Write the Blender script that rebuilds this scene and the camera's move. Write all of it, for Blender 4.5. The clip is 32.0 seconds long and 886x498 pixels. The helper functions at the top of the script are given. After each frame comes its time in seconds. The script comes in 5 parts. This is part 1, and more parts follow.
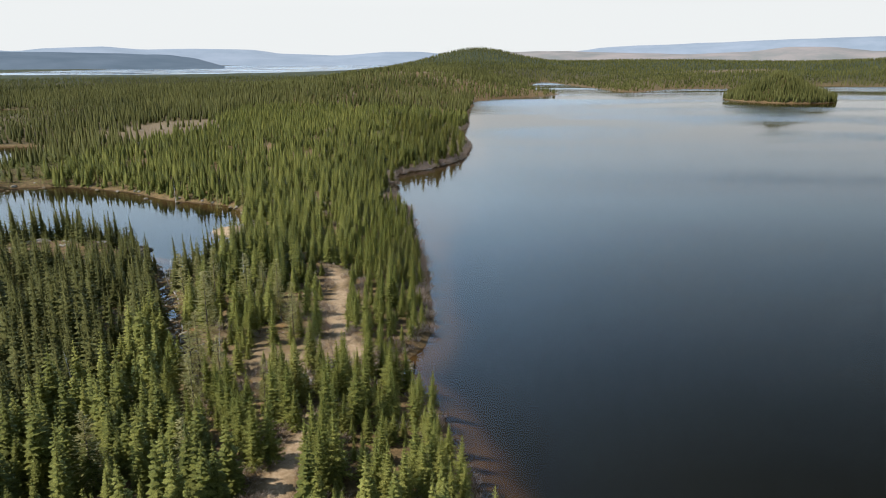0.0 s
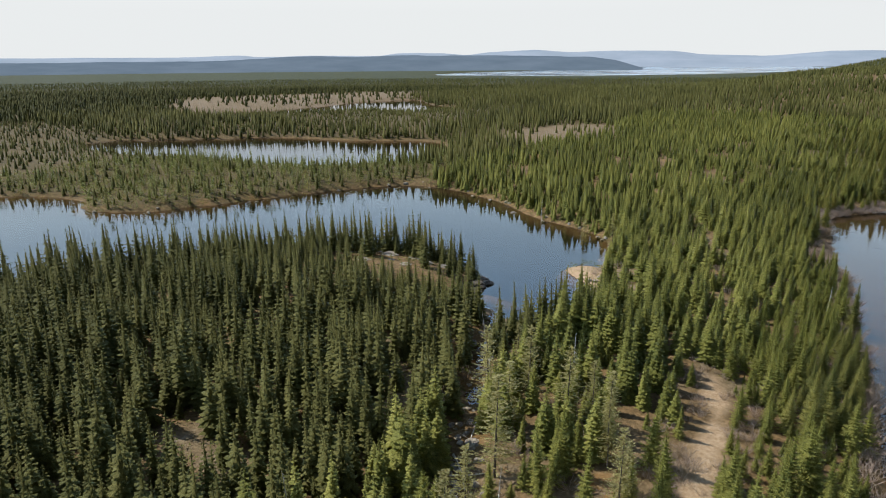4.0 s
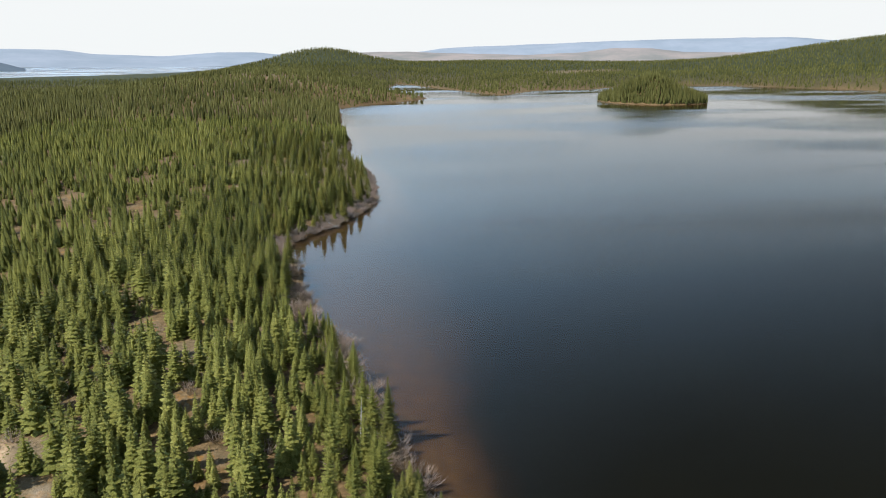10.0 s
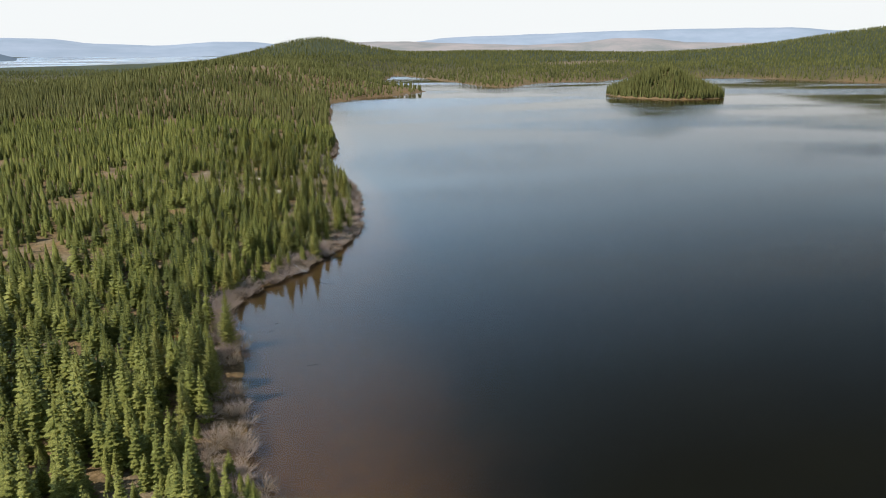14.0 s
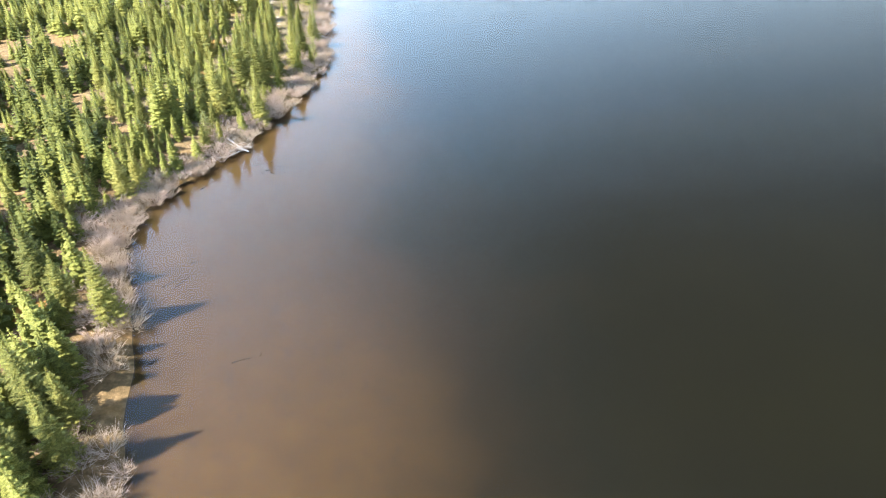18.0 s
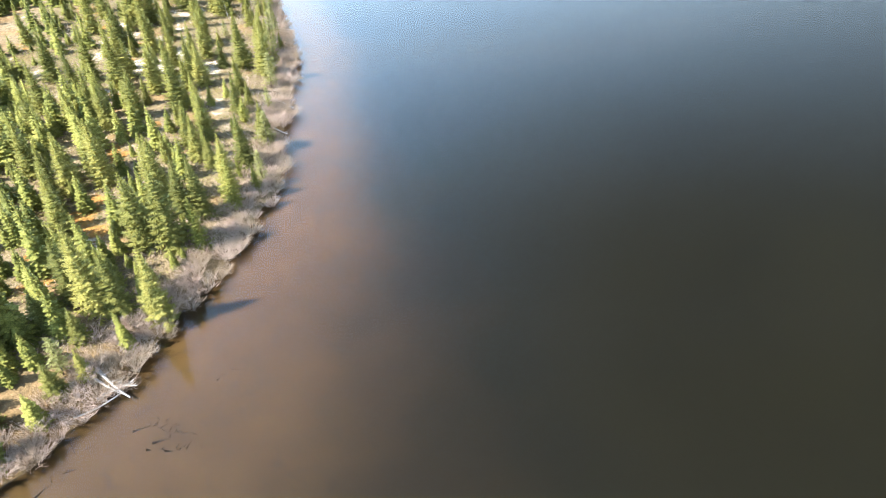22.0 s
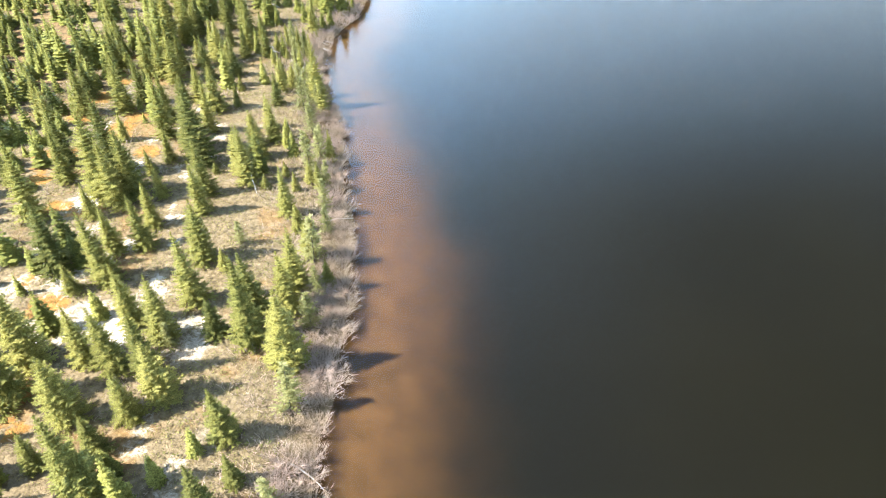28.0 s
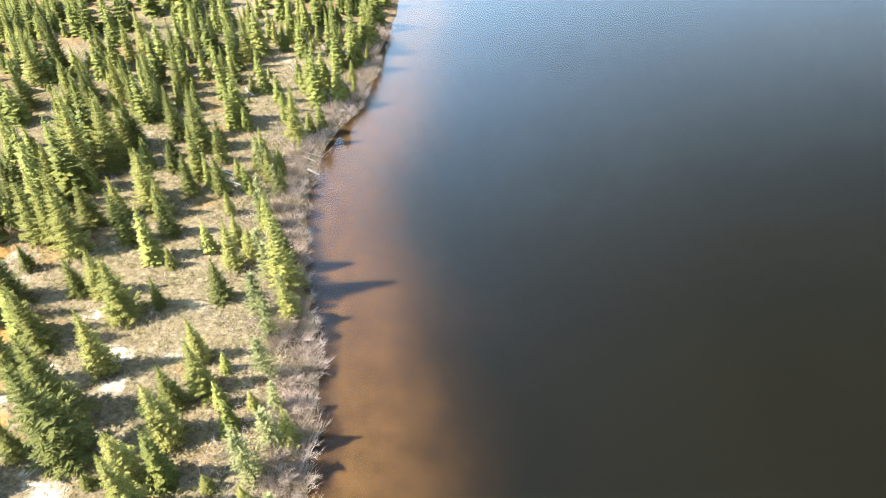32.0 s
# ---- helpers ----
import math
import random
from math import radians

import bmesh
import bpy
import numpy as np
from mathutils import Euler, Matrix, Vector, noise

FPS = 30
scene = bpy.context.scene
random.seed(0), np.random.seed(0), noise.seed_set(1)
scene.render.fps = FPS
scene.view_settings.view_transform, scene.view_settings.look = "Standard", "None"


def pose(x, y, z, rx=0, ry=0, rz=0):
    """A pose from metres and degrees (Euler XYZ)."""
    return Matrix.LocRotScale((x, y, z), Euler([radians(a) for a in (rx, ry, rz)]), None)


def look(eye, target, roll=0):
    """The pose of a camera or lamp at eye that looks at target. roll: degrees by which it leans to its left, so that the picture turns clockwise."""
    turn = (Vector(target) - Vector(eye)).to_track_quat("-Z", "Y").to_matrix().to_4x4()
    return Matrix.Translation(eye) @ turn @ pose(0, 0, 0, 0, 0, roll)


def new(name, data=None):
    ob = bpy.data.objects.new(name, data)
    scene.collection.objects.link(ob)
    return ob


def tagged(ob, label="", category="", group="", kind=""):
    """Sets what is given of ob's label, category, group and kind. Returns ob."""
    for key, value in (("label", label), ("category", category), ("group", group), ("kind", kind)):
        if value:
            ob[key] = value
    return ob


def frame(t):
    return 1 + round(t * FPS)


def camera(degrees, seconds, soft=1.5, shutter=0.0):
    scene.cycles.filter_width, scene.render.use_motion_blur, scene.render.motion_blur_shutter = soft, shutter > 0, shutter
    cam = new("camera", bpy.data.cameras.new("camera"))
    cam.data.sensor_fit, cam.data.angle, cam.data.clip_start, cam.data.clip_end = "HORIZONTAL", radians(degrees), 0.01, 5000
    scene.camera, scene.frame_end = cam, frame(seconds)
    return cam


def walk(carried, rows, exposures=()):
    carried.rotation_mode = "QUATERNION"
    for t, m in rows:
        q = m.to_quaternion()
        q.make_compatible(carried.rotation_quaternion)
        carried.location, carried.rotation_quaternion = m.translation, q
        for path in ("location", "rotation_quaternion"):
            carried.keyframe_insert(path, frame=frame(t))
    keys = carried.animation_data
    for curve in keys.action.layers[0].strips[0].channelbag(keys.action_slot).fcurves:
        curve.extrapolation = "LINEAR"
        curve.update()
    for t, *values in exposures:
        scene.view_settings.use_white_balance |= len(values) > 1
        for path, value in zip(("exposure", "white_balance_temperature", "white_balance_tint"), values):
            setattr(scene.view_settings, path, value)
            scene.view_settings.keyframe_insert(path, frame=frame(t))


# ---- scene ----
cam = camera(68.9, 32.0, soft=1.0)
METRES, EYE, TILT, LEAN, TURN = 282.0, 36.0, -16.4, 0.0, 0.0
ROWS = [
    (0.0, 0.0, 0.0, 0.0, 0.0, 0.0, -0.0),
    (0.5, -0.0001, 0.0159, 0.0044, 0.69, 0.03, -0.16),
    (1.0, -0.0004, 0.0312, 0.009, 1.08, 0.01, -0.26),
    (1.5, -0.0007, 0.0465, 0.0133, 1.47, 0.02, -0.36),
    (2.0, -0.0011, 0.0618, 0.018, 1.72, 0.02, -0.42),
    (2.5, -0.0028, 0.0767, 0.0226, 4.8, -0.01, -1.26),
    (3.0, -0.0081, 0.0915, 0.0263, 20.02, -0.86, -5.46),
    (3.5, -0.0143, 0.1036, 0.029, 34.45, -2.67, -9.05),
    (5.5, -0.04, 0.1457, 0.0422, 24.92, -1.48, -6.73),
    (6.0, -0.0456, 0.1573, 0.0455, 21.16, -1.04, -5.77),
    (6.5, -0.0501, 0.1691, 0.0491, 17.28, -0.7, -4.72),
    (7.0, -0.0541, 0.1814, 0.0526, 12.9, -0.32, -3.61),
    (7.5, -0.0568, 0.1939, 0.0564, 7.61, -0.04, -2.15),
    (8.0, -0.0581, 0.2066, 0.0605, 1.98, 0.07, -0.52),
    (8.5, -0.0578, 0.2197, 0.0644, -3.31, 0.04, 1.09),
    (9.0, -0.0564, 0.2327, 0.0683, -8.41, -0.13, 2.58),
    (9.5, -0.0543, 0.2451, 0.0722, -12.63, -0.37, 3.77),
    (10.0, -0.0516, 0.2581, 0.0762, -13.17, -0.39, 3.92),
    (10.5, -0.0481, 0.2718, 0.0804, -13.19, -0.39, 3.9),
    (11.0, -0.0447, 0.2858, 0.0845, -13.21, -0.37, 3.89),
    (11.5, -0.0412, 0.2999, 0.0889, -13.23, -0.38, 3.91),
    (12.0, -0.0375, 0.3141, 0.0934, -13.23, -0.39, 3.91),
    (12.5, -0.0339, 0.3289, 0.0979, -13.24, -0.37, 3.93),
    (13.0, -0.0303, 0.3435, 0.1027, -13.25, -0.37, 3.93),
    (13.5, -0.0267, 0.3583, 0.1074, -13.26, -0.51, 3.92),
    (15.5, -0.0121, 0.4142, 0.1277, -13.35, -6.84, 3.73),
    (16.0, -0.0082, 0.4303, 0.1322, -13.36, -9.6, 3.88),
    (16.5, -0.0044, 0.4465, 0.1365, -13.37, -12.39, 3.98),
    (17.0, -0.0007, 0.4612, 0.1407, -13.37, -15.21, 4.08),
    (17.5, 0.004, 0.4765, 0.1461, -13.33, -18.41, 4.24),
    (18.0, 0.0078, 0.4927, 0.1498, -13.34, -21.35, 4.49),
    (18.5, 0.0117, 0.5084, 0.155, -13.42, -22.64, 4.56),
    (19.0, 0.0157, 0.5241, 0.1596, -13.43, -22.59, 4.53),
    (19.5, 0.0206, 0.5394, 0.1645, -13.41, -22.67, 4.77),
    (20.0, 0.0245, 0.556, 0.1688, -13.43, -22.73, 4.93),
    (20.5, 0.029, 0.5723, 0.1731, -13.37, -22.71, 5.0),
    (21.0, 0.0335, 0.5887, 0.177, -13.32, -22.7, 5.27),
    (21.5, 0.0375, 0.6049, 0.1811, -13.33, -22.67, 5.44),
    (22.0, 0.0404, 0.6209, 0.1854, -13.12, -22.59, 5.32),
    (22.5, 0.0435, 0.6369, 0.1895, -10.77, -22.35, 4.69),
    (23.0, 0.0452, 0.6528, 0.1934, -7.63, -22.02, 3.75),
    (23.5, 0.047, 0.6681, 0.1974, -5.77, -21.87, 3.21),
    (24.0, 0.0487, 0.6834, 0.2019, -5.59, -21.86, 3.2),
    (24.5, 0.0501, 0.6987, 0.2065, -5.6, -21.88, 3.18),
    (26.5, 0.0549, 0.7595, 0.2259, -5.8, -22.07, 3.11),
    (27.0, 0.0566, 0.7756, 0.2305, -5.78, -22.11, 3.13),
    (27.5, 0.0581, 0.7915, 0.2351, -5.77, -22.11, 3.13),
    (28.0, 0.0592, 0.8073, 0.2401, -4.61, -22.12, 2.78),
    (28.5, 0.0606, 0.8231, 0.2445, -3.13, -22.11, 2.43),
    (29.0, 0.0617, 0.8388, 0.249, -2.91, -22.15, 2.45),
    (29.5, 0.0627, 0.8545, 0.2538, -2.81, -22.27, 2.52),
    (30.0, 0.0636, 0.8703, 0.2582, -2.73, -22.36, 2.61),
    (30.5, 0.0646, 0.8862, 0.2629, -2.63, -22.5, 2.73),
    (31.0, 0.0656, 0.9022, 0.2674, -2.48, -22.63, 2.88),
    (31.5, 0.0669, 0.918, 0.2723, -2.33, -22.87, 2.97),
    (32.0, 0.0686, 0.934, 0.2771, -2.1, -23.14, 3.12),
]
walk(cam, [(t, pose(0, 0, EYE, TILT, LEAN, TURN) @ pose(METRES * x, METRES * y, METRES * z, 90 + pitch, roll, yaw)) for t, x, y, z, yaw, pitch, roll in ROWS],
     exposures=((0, 0.18), (3.0, 0.15), (5.5, 0.08), (7.0, 0.08), (8.5, 0.2), (10.0, 0.26), (12.0, 0.2), (13.5, 0.2), (15.5, 1.0), (17.0, 1.76), (18.5, 2.28), (21, 2.19), (24, 2.17), (28, 2.10), (32, 2.12)))

# ---- world, sun and exposure ----
SUN_UP, SUN_FROM = radians(48.0), radians(192.0)          # height, and heading from +x towards +y
world = bpy.data.worlds.new("sky")
scene.world = world
world.use_nodes = True
wn, wl = world.node_tree.nodes, world.node_tree.links
wn.clear()
sky = wn.new("ShaderNodeTexSky")
sky.sky_type, sky.sun_disc, sky.sun_elevation = "NISHITA", False, SUN_UP
sky.sun_rotation = radians(90.0) - SUN_FROM
sky.air_density, sky.dust_density, sky.ozone_density = 1.0, 0.9, 1.8
# white haze low down, and thin soft cloud above it
co = wn.new("ShaderNodeTexCoord")
sep = wn.new("ShaderNodeSeparateXYZ")
wl.new(co.outputs["Generated"], sep.inputs[0])
up = wn.new("ShaderNodeMath"); up.operation = "ADD"; up.inputs[1].default_value = 0.10
wl.new(sep.outputs["Z"], up.inputs[0])
flat = wn.new("ShaderNodeVectorMath"); flat.operation = "DIVIDE"
comb = wn.new("ShaderNodeCombineXYZ")
for k in range(3):
    wl.new(up.outputs[0], comb.inputs[k])
wl.new(co.outputs["Generated"], flat.inputs[0])
wl.new(comb.outputs[0], flat.inputs[1])
cl = wn.new("ShaderNodeTexNoise")
cl.inputs["Scale"].default_value, cl.inputs["Detail"].default_value, cl.inputs["Roughness"].default_value = 0.9, 3.0, 0.45
wl.new(flat.outputs[0], cl.inputs["Vector"])
ramp = wn.new("ShaderNodeValToRGB")
ramp.color_ramp.elements[0].position, ramp.color_ramp.elements[0].color = 0.50, (0, 0, 0, 1)
ramp.color_ramp.elements[1].position, ramp.color_ramp.elements[1].color = 0.80, (0.42, 0.42, 0.42, 1)
wl.new(cl.outputs["Fac"], ramp.inputs[0])
mixc = wn.new("ShaderNodeMix"); mixc.data_type = "RGBA"
wl.new(ramp.outputs[0], mixc.inputs["Factor"])
wl.new(sky.outputs[0], mixc.inputs["A"])
mixc.inputs["B"].default_value = (7.0, 7.4, 8.0, 1)
low = wn.new("ShaderNodeValToRGB")
low.color_ramp.interpolation = "EASE"
le = low.color_ramp.elements
le[0].position, le[0].color = 0.12, (1, 1, 1, 1)
le[1].position, le[1].color = 0.98, (0.1, 0.1, 0.1, 1)
mid = le.new(0.34); mid.color = (0.90, 0.90, 0.90, 1)
mid = le.new(0.62); mid.color = (0.70, 0.70, 0.70, 1)
wl.new(sep.outputs["Z"], low.inputs[0])
pale = wn.new("ShaderNodeValToRGB")
pe = pale.color_ramp.elements
pe[0].position, pe[0].color = 0.09, (0.97, 1.0, 1.01, 1)
pe[1].position, pe[1].color = 0.78, (0.36, 0.55, 0.85, 1)
tone = pe.new(0.20); tone.color = (1.14, 1.50, 1.84, 1)
tone = pe.new(0.34); tone.color = (0.86, 1.36, 2.00, 1)
tone = pe.new(0.48); tone.color = (0.68, 1.12, 1.72, 1)
wl.new(sep.outputs["Z"], pale.inputs[0])
glare = wn.new("ShaderNodeVectorMath"); glare.operation = "SCALE"
wl.new(pale.outputs[0], glare.inputs[0])
side = wn.new("ShaderNodeMath"); side.operation = "MULTIPLY_ADD"; side.inputs[1].default_value, side.inputs[2].default_value = -1.4, 0.30
wl.new(sep.outputs["X"], side.inputs[0])
limit = wn.new("ShaderNodeMath"); limit.operation = "MINIMUM"; limit.inputs[1].default_value = 0.22
wl.new(side.outputs[0], limit.inputs[0])
side = limit
above = wn.new("ShaderNodeMapRange"); above.clamp = True
above.inputs["From Min"].default_value, above.inputs["From Max"].default_value = 0.07, 0.24
wl.new(sep.outputs["Z"], above.inputs["Value"])
bright = wn.new("ShaderNodeMath"); bright.operation = "MULTIPLY"
wl.new(side.outputs[0], bright.inputs[0])
wl.new(above.outputs[0], bright.inputs[1])
scale = wn.new("ShaderNodeMath"); scale.operation = "MULTIPLY_ADD"; scale.inputs[1].default_value, scale.inputs[2].default_value = 9.5, 9.5
wl.new(bright.outputs[0], scale.inputs[0])
# higher up the glare keeps to the sun's half of the sky
high = wn.new("ShaderNodeMapRange"); high.clamp = True
high.inputs["From Min"].default_value, high.inputs["From Max"].default_value = 0.26, 0.60
high.inputs["To Min"].default_value, high.inputs["To Max"].default_value = 0.0, -2.1
wl.new(sep.outputs["Z"], high.inputs["Value"])
lean_x = wn.new("ShaderNodeMath"); lean_x.operation = "MULTIPLY_ADD"; lean_x.inputs[2].default_value = 1.0
wl.new(sep.outputs["X"], lean_x.inputs[0])
wl.new(high.outputs[0], lean_x.inputs[1])
span = wn.new("ShaderNodeClamp"); span.inputs["Min"].default_value, span.inputs["Max"].default_value = 0.12, 1.35
wl.new(lean_x.outputs[0], span.inputs["Value"])
west = wn.new("ShaderNodeMath"); west.operation = "MULTIPLY"
wl.new(scale.outputs[0], west.inputs[0])
wl.new(span.outputs[0], west.inputs[1])
wl.new(west.outputs[0], glare.inputs["Scale"])
haze = wn.new("ShaderNodeMix"); haze.data_type = "RGBA"
wl.new(low.outputs[0], haze.inputs["Factor"])
wl.new(mixc.outputs["Result"], haze.inputs["A"])
wl.new(glare.outputs[0], haze.inputs["B"])
mixc = haze
bg = wn.new("ShaderNodeBackground")
bg.inputs["Strength"].default_value = 0.082
wl.new(mixc.outputs["Result"], bg.inputs["Color"])
wo = wn.new("ShaderNodeOutputWorld")
wl.new(bg.outputs[0], wo.inputs[0])

lamp = bpy.data.lights.new("sun", "SUN")
lamp.energy, lamp.angle, lamp.color = 5.4, radians(0.53), (1.0, 0.965, 0.91)
sun = new("sun", lamp)
to_sun = Vector((math.cos(SUN_UP) * math.cos(SUN_FROM), math.cos(SUN_UP) * math.sin(SUN_FROM), math.sin(SUN_UP)))
sun.matrix_world = look(tuple(to_sun * 300), (0, 0, 0))


# ---- materials ----
class Mat:
    """A node material with short ways to add textures and mixes."""

    def __init__(self, name, rough=0.8, spec=0.3):
        self.m = bpy.data.materials.new(name)
        self.m.use_nodes = True
        self.n, self.l = self.m.node_tree.nodes, self.m.node_tree.links
        self.b = self.n["Principled BSDF"]
        self.b.inputs["Roughness"].default_value = rough
        self.b.inputs["Specular IOR Level"].default_value = spec

    def link(self, a, b):
        self.l.new(a, b)

    def place(self, kind="world"):
        if kind == "world":
            return self.n.new("ShaderNodeNewGeometry").outputs["Position"]
        return self.n.new("ShaderNodeTexCoord").outputs["Object"]

    def noise(self, scale, detail=4.0, rough=0.55, kind="world", stretch=None, warp=0.0):
        t = self.n.new("ShaderNodeTexNoise")
        t.inputs["Scale"].default_value, t.inputs["Detail"].default_value = scale, detail
        t.inputs["Roughness"].default_value, t.inputs["Distortion"].default_value = rough, warp
        src = self.place(kind)
        if stretch:
            v = self.n.new("ShaderNodeVectorMath"); v.operation = "MULTIPLY"
            v.inputs[1].default_value = stretch
            self.link(src, v.inputs[0])
            src = v.outputs[0]
        self.link(src, t.inputs["Vector"])
        return t.outputs["Fac"]

    def ramp(self, fac, *stops):
        r = self.n.new("ShaderNodeValToRGB")
        e = r.color_ramp.elements
        while len(e) < len(stops):
            e.new(0.5)
        for k, (p, c) in enumerate(stops):
            e[k].position = p
            e[k].color = (c, c, c, 1) if isinstance(c, (int, float)) else (*c, 1)
        self.link(fac, r.inputs[0])
        return r.outputs[0]

    def mix(self, fac, a, b, how="MIX"):
        x = self.n.new("ShaderNodeMix")
        x.data_type, x.blend_type = "RGBA", how
        for sock, v in ((x.inputs["Factor"], fac), (x.inputs["A"], a), (x.inputs["B"], b)):
            if isinstance(v, (int, float)):
                sock.default_value = v
            elif isinstance(v, tuple):
                sock.default_value = (*v, 1)
            else:
                self.link(v, sock)
        return x.outputs["Result"]

    def math(self, op, a, b=0.0, clamp=False):
        x = self.n.new("ShaderNodeMath")
        x.operation, x.use_clamp = op, clamp
        for sock, v in ((x.inputs[0], a), (x.inputs[1], b)):
            if isinstance(v, (int, float)):
                sock.default_value = v
            else:
                self.link(v, sock)
        return x.outputs[0]

    def attr(self, name):
        a = self.n.new("ShaderNodeAttribute")
        a.attribute_name = name
        return a.outputs["Fac"]

    def rnd(self):
        return self.n.new("ShaderNodeObjectInfo").outputs["Random"]

    def island(self):
        return self.n.new("ShaderNodeNewGeometry").outputs["Random Per Island"]

    def height(self):
        s = self.n.new("ShaderNodeSeparateXYZ")
        self.link(self.place(), s.inputs[0])
        return s.outputs["Z"]

    def bump(self, fac, strength=0.4, distance=0.1):
        b = self.n.new("ShaderNodeBump")
        b.inputs["Strength"].default_value, b.inputs["Distance"].default_value = strength, distance
        self.link(fac, b.inputs["Height"])
        self.link(b.outputs[0], self.b.inputs["Normal"])
        return b.outputs[0]

    def colour(self, c):
        if isinstance(c, tuple):
            self.b.inputs["Base Color"].default_value = (*c, 1)
        else:
            self.link(c, self.b.inputs["Base Color"])
        return self


def foliage(name, dark, mid, light, source):
    """Needles: tone by tree, by twig and by a fine grain; some light passes through."""
    k = Mat(name, 0.7, 0.10)
    tone = k.attr("tint") if source == "tint" else k.rnd()
    twig = k.island()
    t = k.math("ADD", k.math("MULTIPLY", tone, 0.68), k.math("MULTIPLY", twig, 0.32))
    c = k.ramp(t, *((at, tuple(1.12 * v for v in shade)) for at, shade in ((0.1, dark), (0.5, mid), (0.92, light))))
    c = k.mix(k.ramp(k.noise(10.0, 4.0, 0.6), (0.42, 0.0), (0.62, 0.62)), c, tuple(v * 0.7 for v in dark))
    k.colour(c)
    k.bump(k.noise(14.0, 4.0, 0.65), 0.8, 0.06)
    tr = k.n.new("ShaderNodeBsdfTranslucent")
    k.link(k.mix(1.0, c, (1.0, 1.0, 0.55), "MULTIPLY"), tr.inputs["Color"])
    ms = k.n.new("ShaderNodeMixShader")
    ms.inputs[0].default_value = 0.40
    k.link(k.b.outputs[0], ms.inputs[1])
    k.link(tr.outputs[0], ms.inputs[2])
    k.link(ms.outputs[0], k.n["Material Output"].inputs[0])
    return k.m


NEEDLES = foliage("spruce_needles", (0.112, 0.118, 0.036), (0.236, 0.226, 0.064), (0.365, 0.332, 0.102), "rnd")
NEEDLES_WOOD = foliage("spruce_needles_wood", (0.070, 0.080, 0.022), (0.204, 0.206, 0.050), (0.370, 0.352, 0.100), "tint")
# Darker needles: black spruces; for far woods, haze and shaded gaps in the colour.
NEEDLES_BLACK_FAR = foliage("black_and_far_spruce_needles", (0.046, 0.050, 0.014), (0.115, 0.114, 0.033), (0.205, 0.194, 0.066), "tint")
LARCH = foliage("larch_needles", (0.24, 0.215, 0.09), (0.33, 0.295, 0.135), (0.41, 0.37, 0.18), "rnd")
LARCH_BANK = foliage("bank_larch_needles", (0.17, 0.175, 0.07), (0.25, 0.245, 0.10), (0.33, 0.315, 0.14), "rnd")
LARCH_WOOD = foliage("larch_needles_wood", (0.14, 0.15, 0.05), (0.22, 0.235, 0.085), (0.30, 0.305, 0.125), "tint")
HEATH = foliage("heath_leaves", (0.15, 0.115, 0.058), (0.255, 0.212, 0.096), (0.375, 0.295, 0.175), "tint")
SCRUB = foliage("scrub_leaves", (0.105, 0.110, 0.033), (0.195, 0.195, 0.063), (0.29, 0.268, 0.10), "tint")

k = Mat("bark", 0.9)
BARK = k.colour(k.ramp(k.noise(14.0, 5.0, kind="object", stretch=(1, 1, 0.25)), (0.3, (0.06, 0.045, 0.035)), (0.7, (0.17, 0.14, 0.115)))).m
k = Mat("weathered_wood", 0.85)
k.bump(k.noise(60.0, 4.0, kind="object", stretch=(0.08, 1, 1)), 0.5, 0.02)
DRIFT = k.colour(k.ramp(k.noise(16.0, 5.0, kind="object", stretch=(0.15, 1, 1)), (0.25, (0.28, 0.25, 0.22)), (0.6, (0.55, 0.52, 0.48)), (0.8, (0.72, 0.70, 0.66)))).m
k = Mat("bare_twigs", 0.85)
TWIG = k.colour(k.mix(0.55, k.ramp(k.island(), (0.0, (0.24, 0.17, 0.12)), (0.5, (0.40, 0.30, 0.23)), (1.0, (0.54, 0.43, 0.35))),
                      k.ramp(k.noise(0.35, 2.0), (0.35, (0.28, 0.22, 0.13)), (0.65, (0.42, 0.325, 0.275))))).m
k = Mat("boulder_stone", 0.85)
k.bump(k.noise(6.0, 6.0), 0.6, 0.08)
STONE = k.colour(k.mix(k.ramp(k.noise(2.5, 5.0), (0.45, 0.0), (0.6, 0.8)), k.ramp(k.noise(5.0, 6.0), (0.3, (0.12, 0.105, 0.09)), (0.7, (0.27, 0.24, 0.205))), (0.33, 0.28, 0.19))).m
k = Mat("sunken_wood", 0.9)
SUNKEN = k.colour(k.ramp(k.noise(3.0, 4.0), (0.3, (0.020, 0.016, 0.011)), (0.7, (0.038, 0.029, 0.018)))).m

# ground: forest litter, heath, orange moss, pale lichen, dry sedge, sand; lake bed below the waterline
k = Mat("ground_cover", 0.95, 0.15)
litter = k.ramp(k.noise(1.3, 6.0, 0.65), (0.28, (0.065, 0.046, 0.021)), (0.5, (0.135, 0.088, 0.040)), (0.72, (0.26, 0.168, 0.085)))
heath = k.ramp(k.noise(2.2, 6.0, 0.7), (0.28, (0.066, 0.050, 0.028)), (0.46, (0.140, 0.106, 0.060)), (0.6, (0.215, 0.165, 0.098)), (0.75, (0.32, 0.247, 0.163)))
moss = k.ramp(k.noise(1.7, 5.0, 0.6), (0.3, (0.17, 0.080, 0.019)), (0.7, (0.36, 0.185, 0.048)))
lichen = k.ramp(k.noise(3.1, 7.0, 0.7), (0.30, (0.17, 0.135, 0.095)), (0.46, (0.34, 0.29, 0.22)), (0.7, (0.53, 0.47, 0.385)))
sedge = k.ramp(k.noise(0.9, 6.0, 0.7), (0.3, (0.09, 0.065, 0.035)), (0.5, (0.155, 0.112, 0.064)), (0.75, (0.235, 0.172, 0.105)))
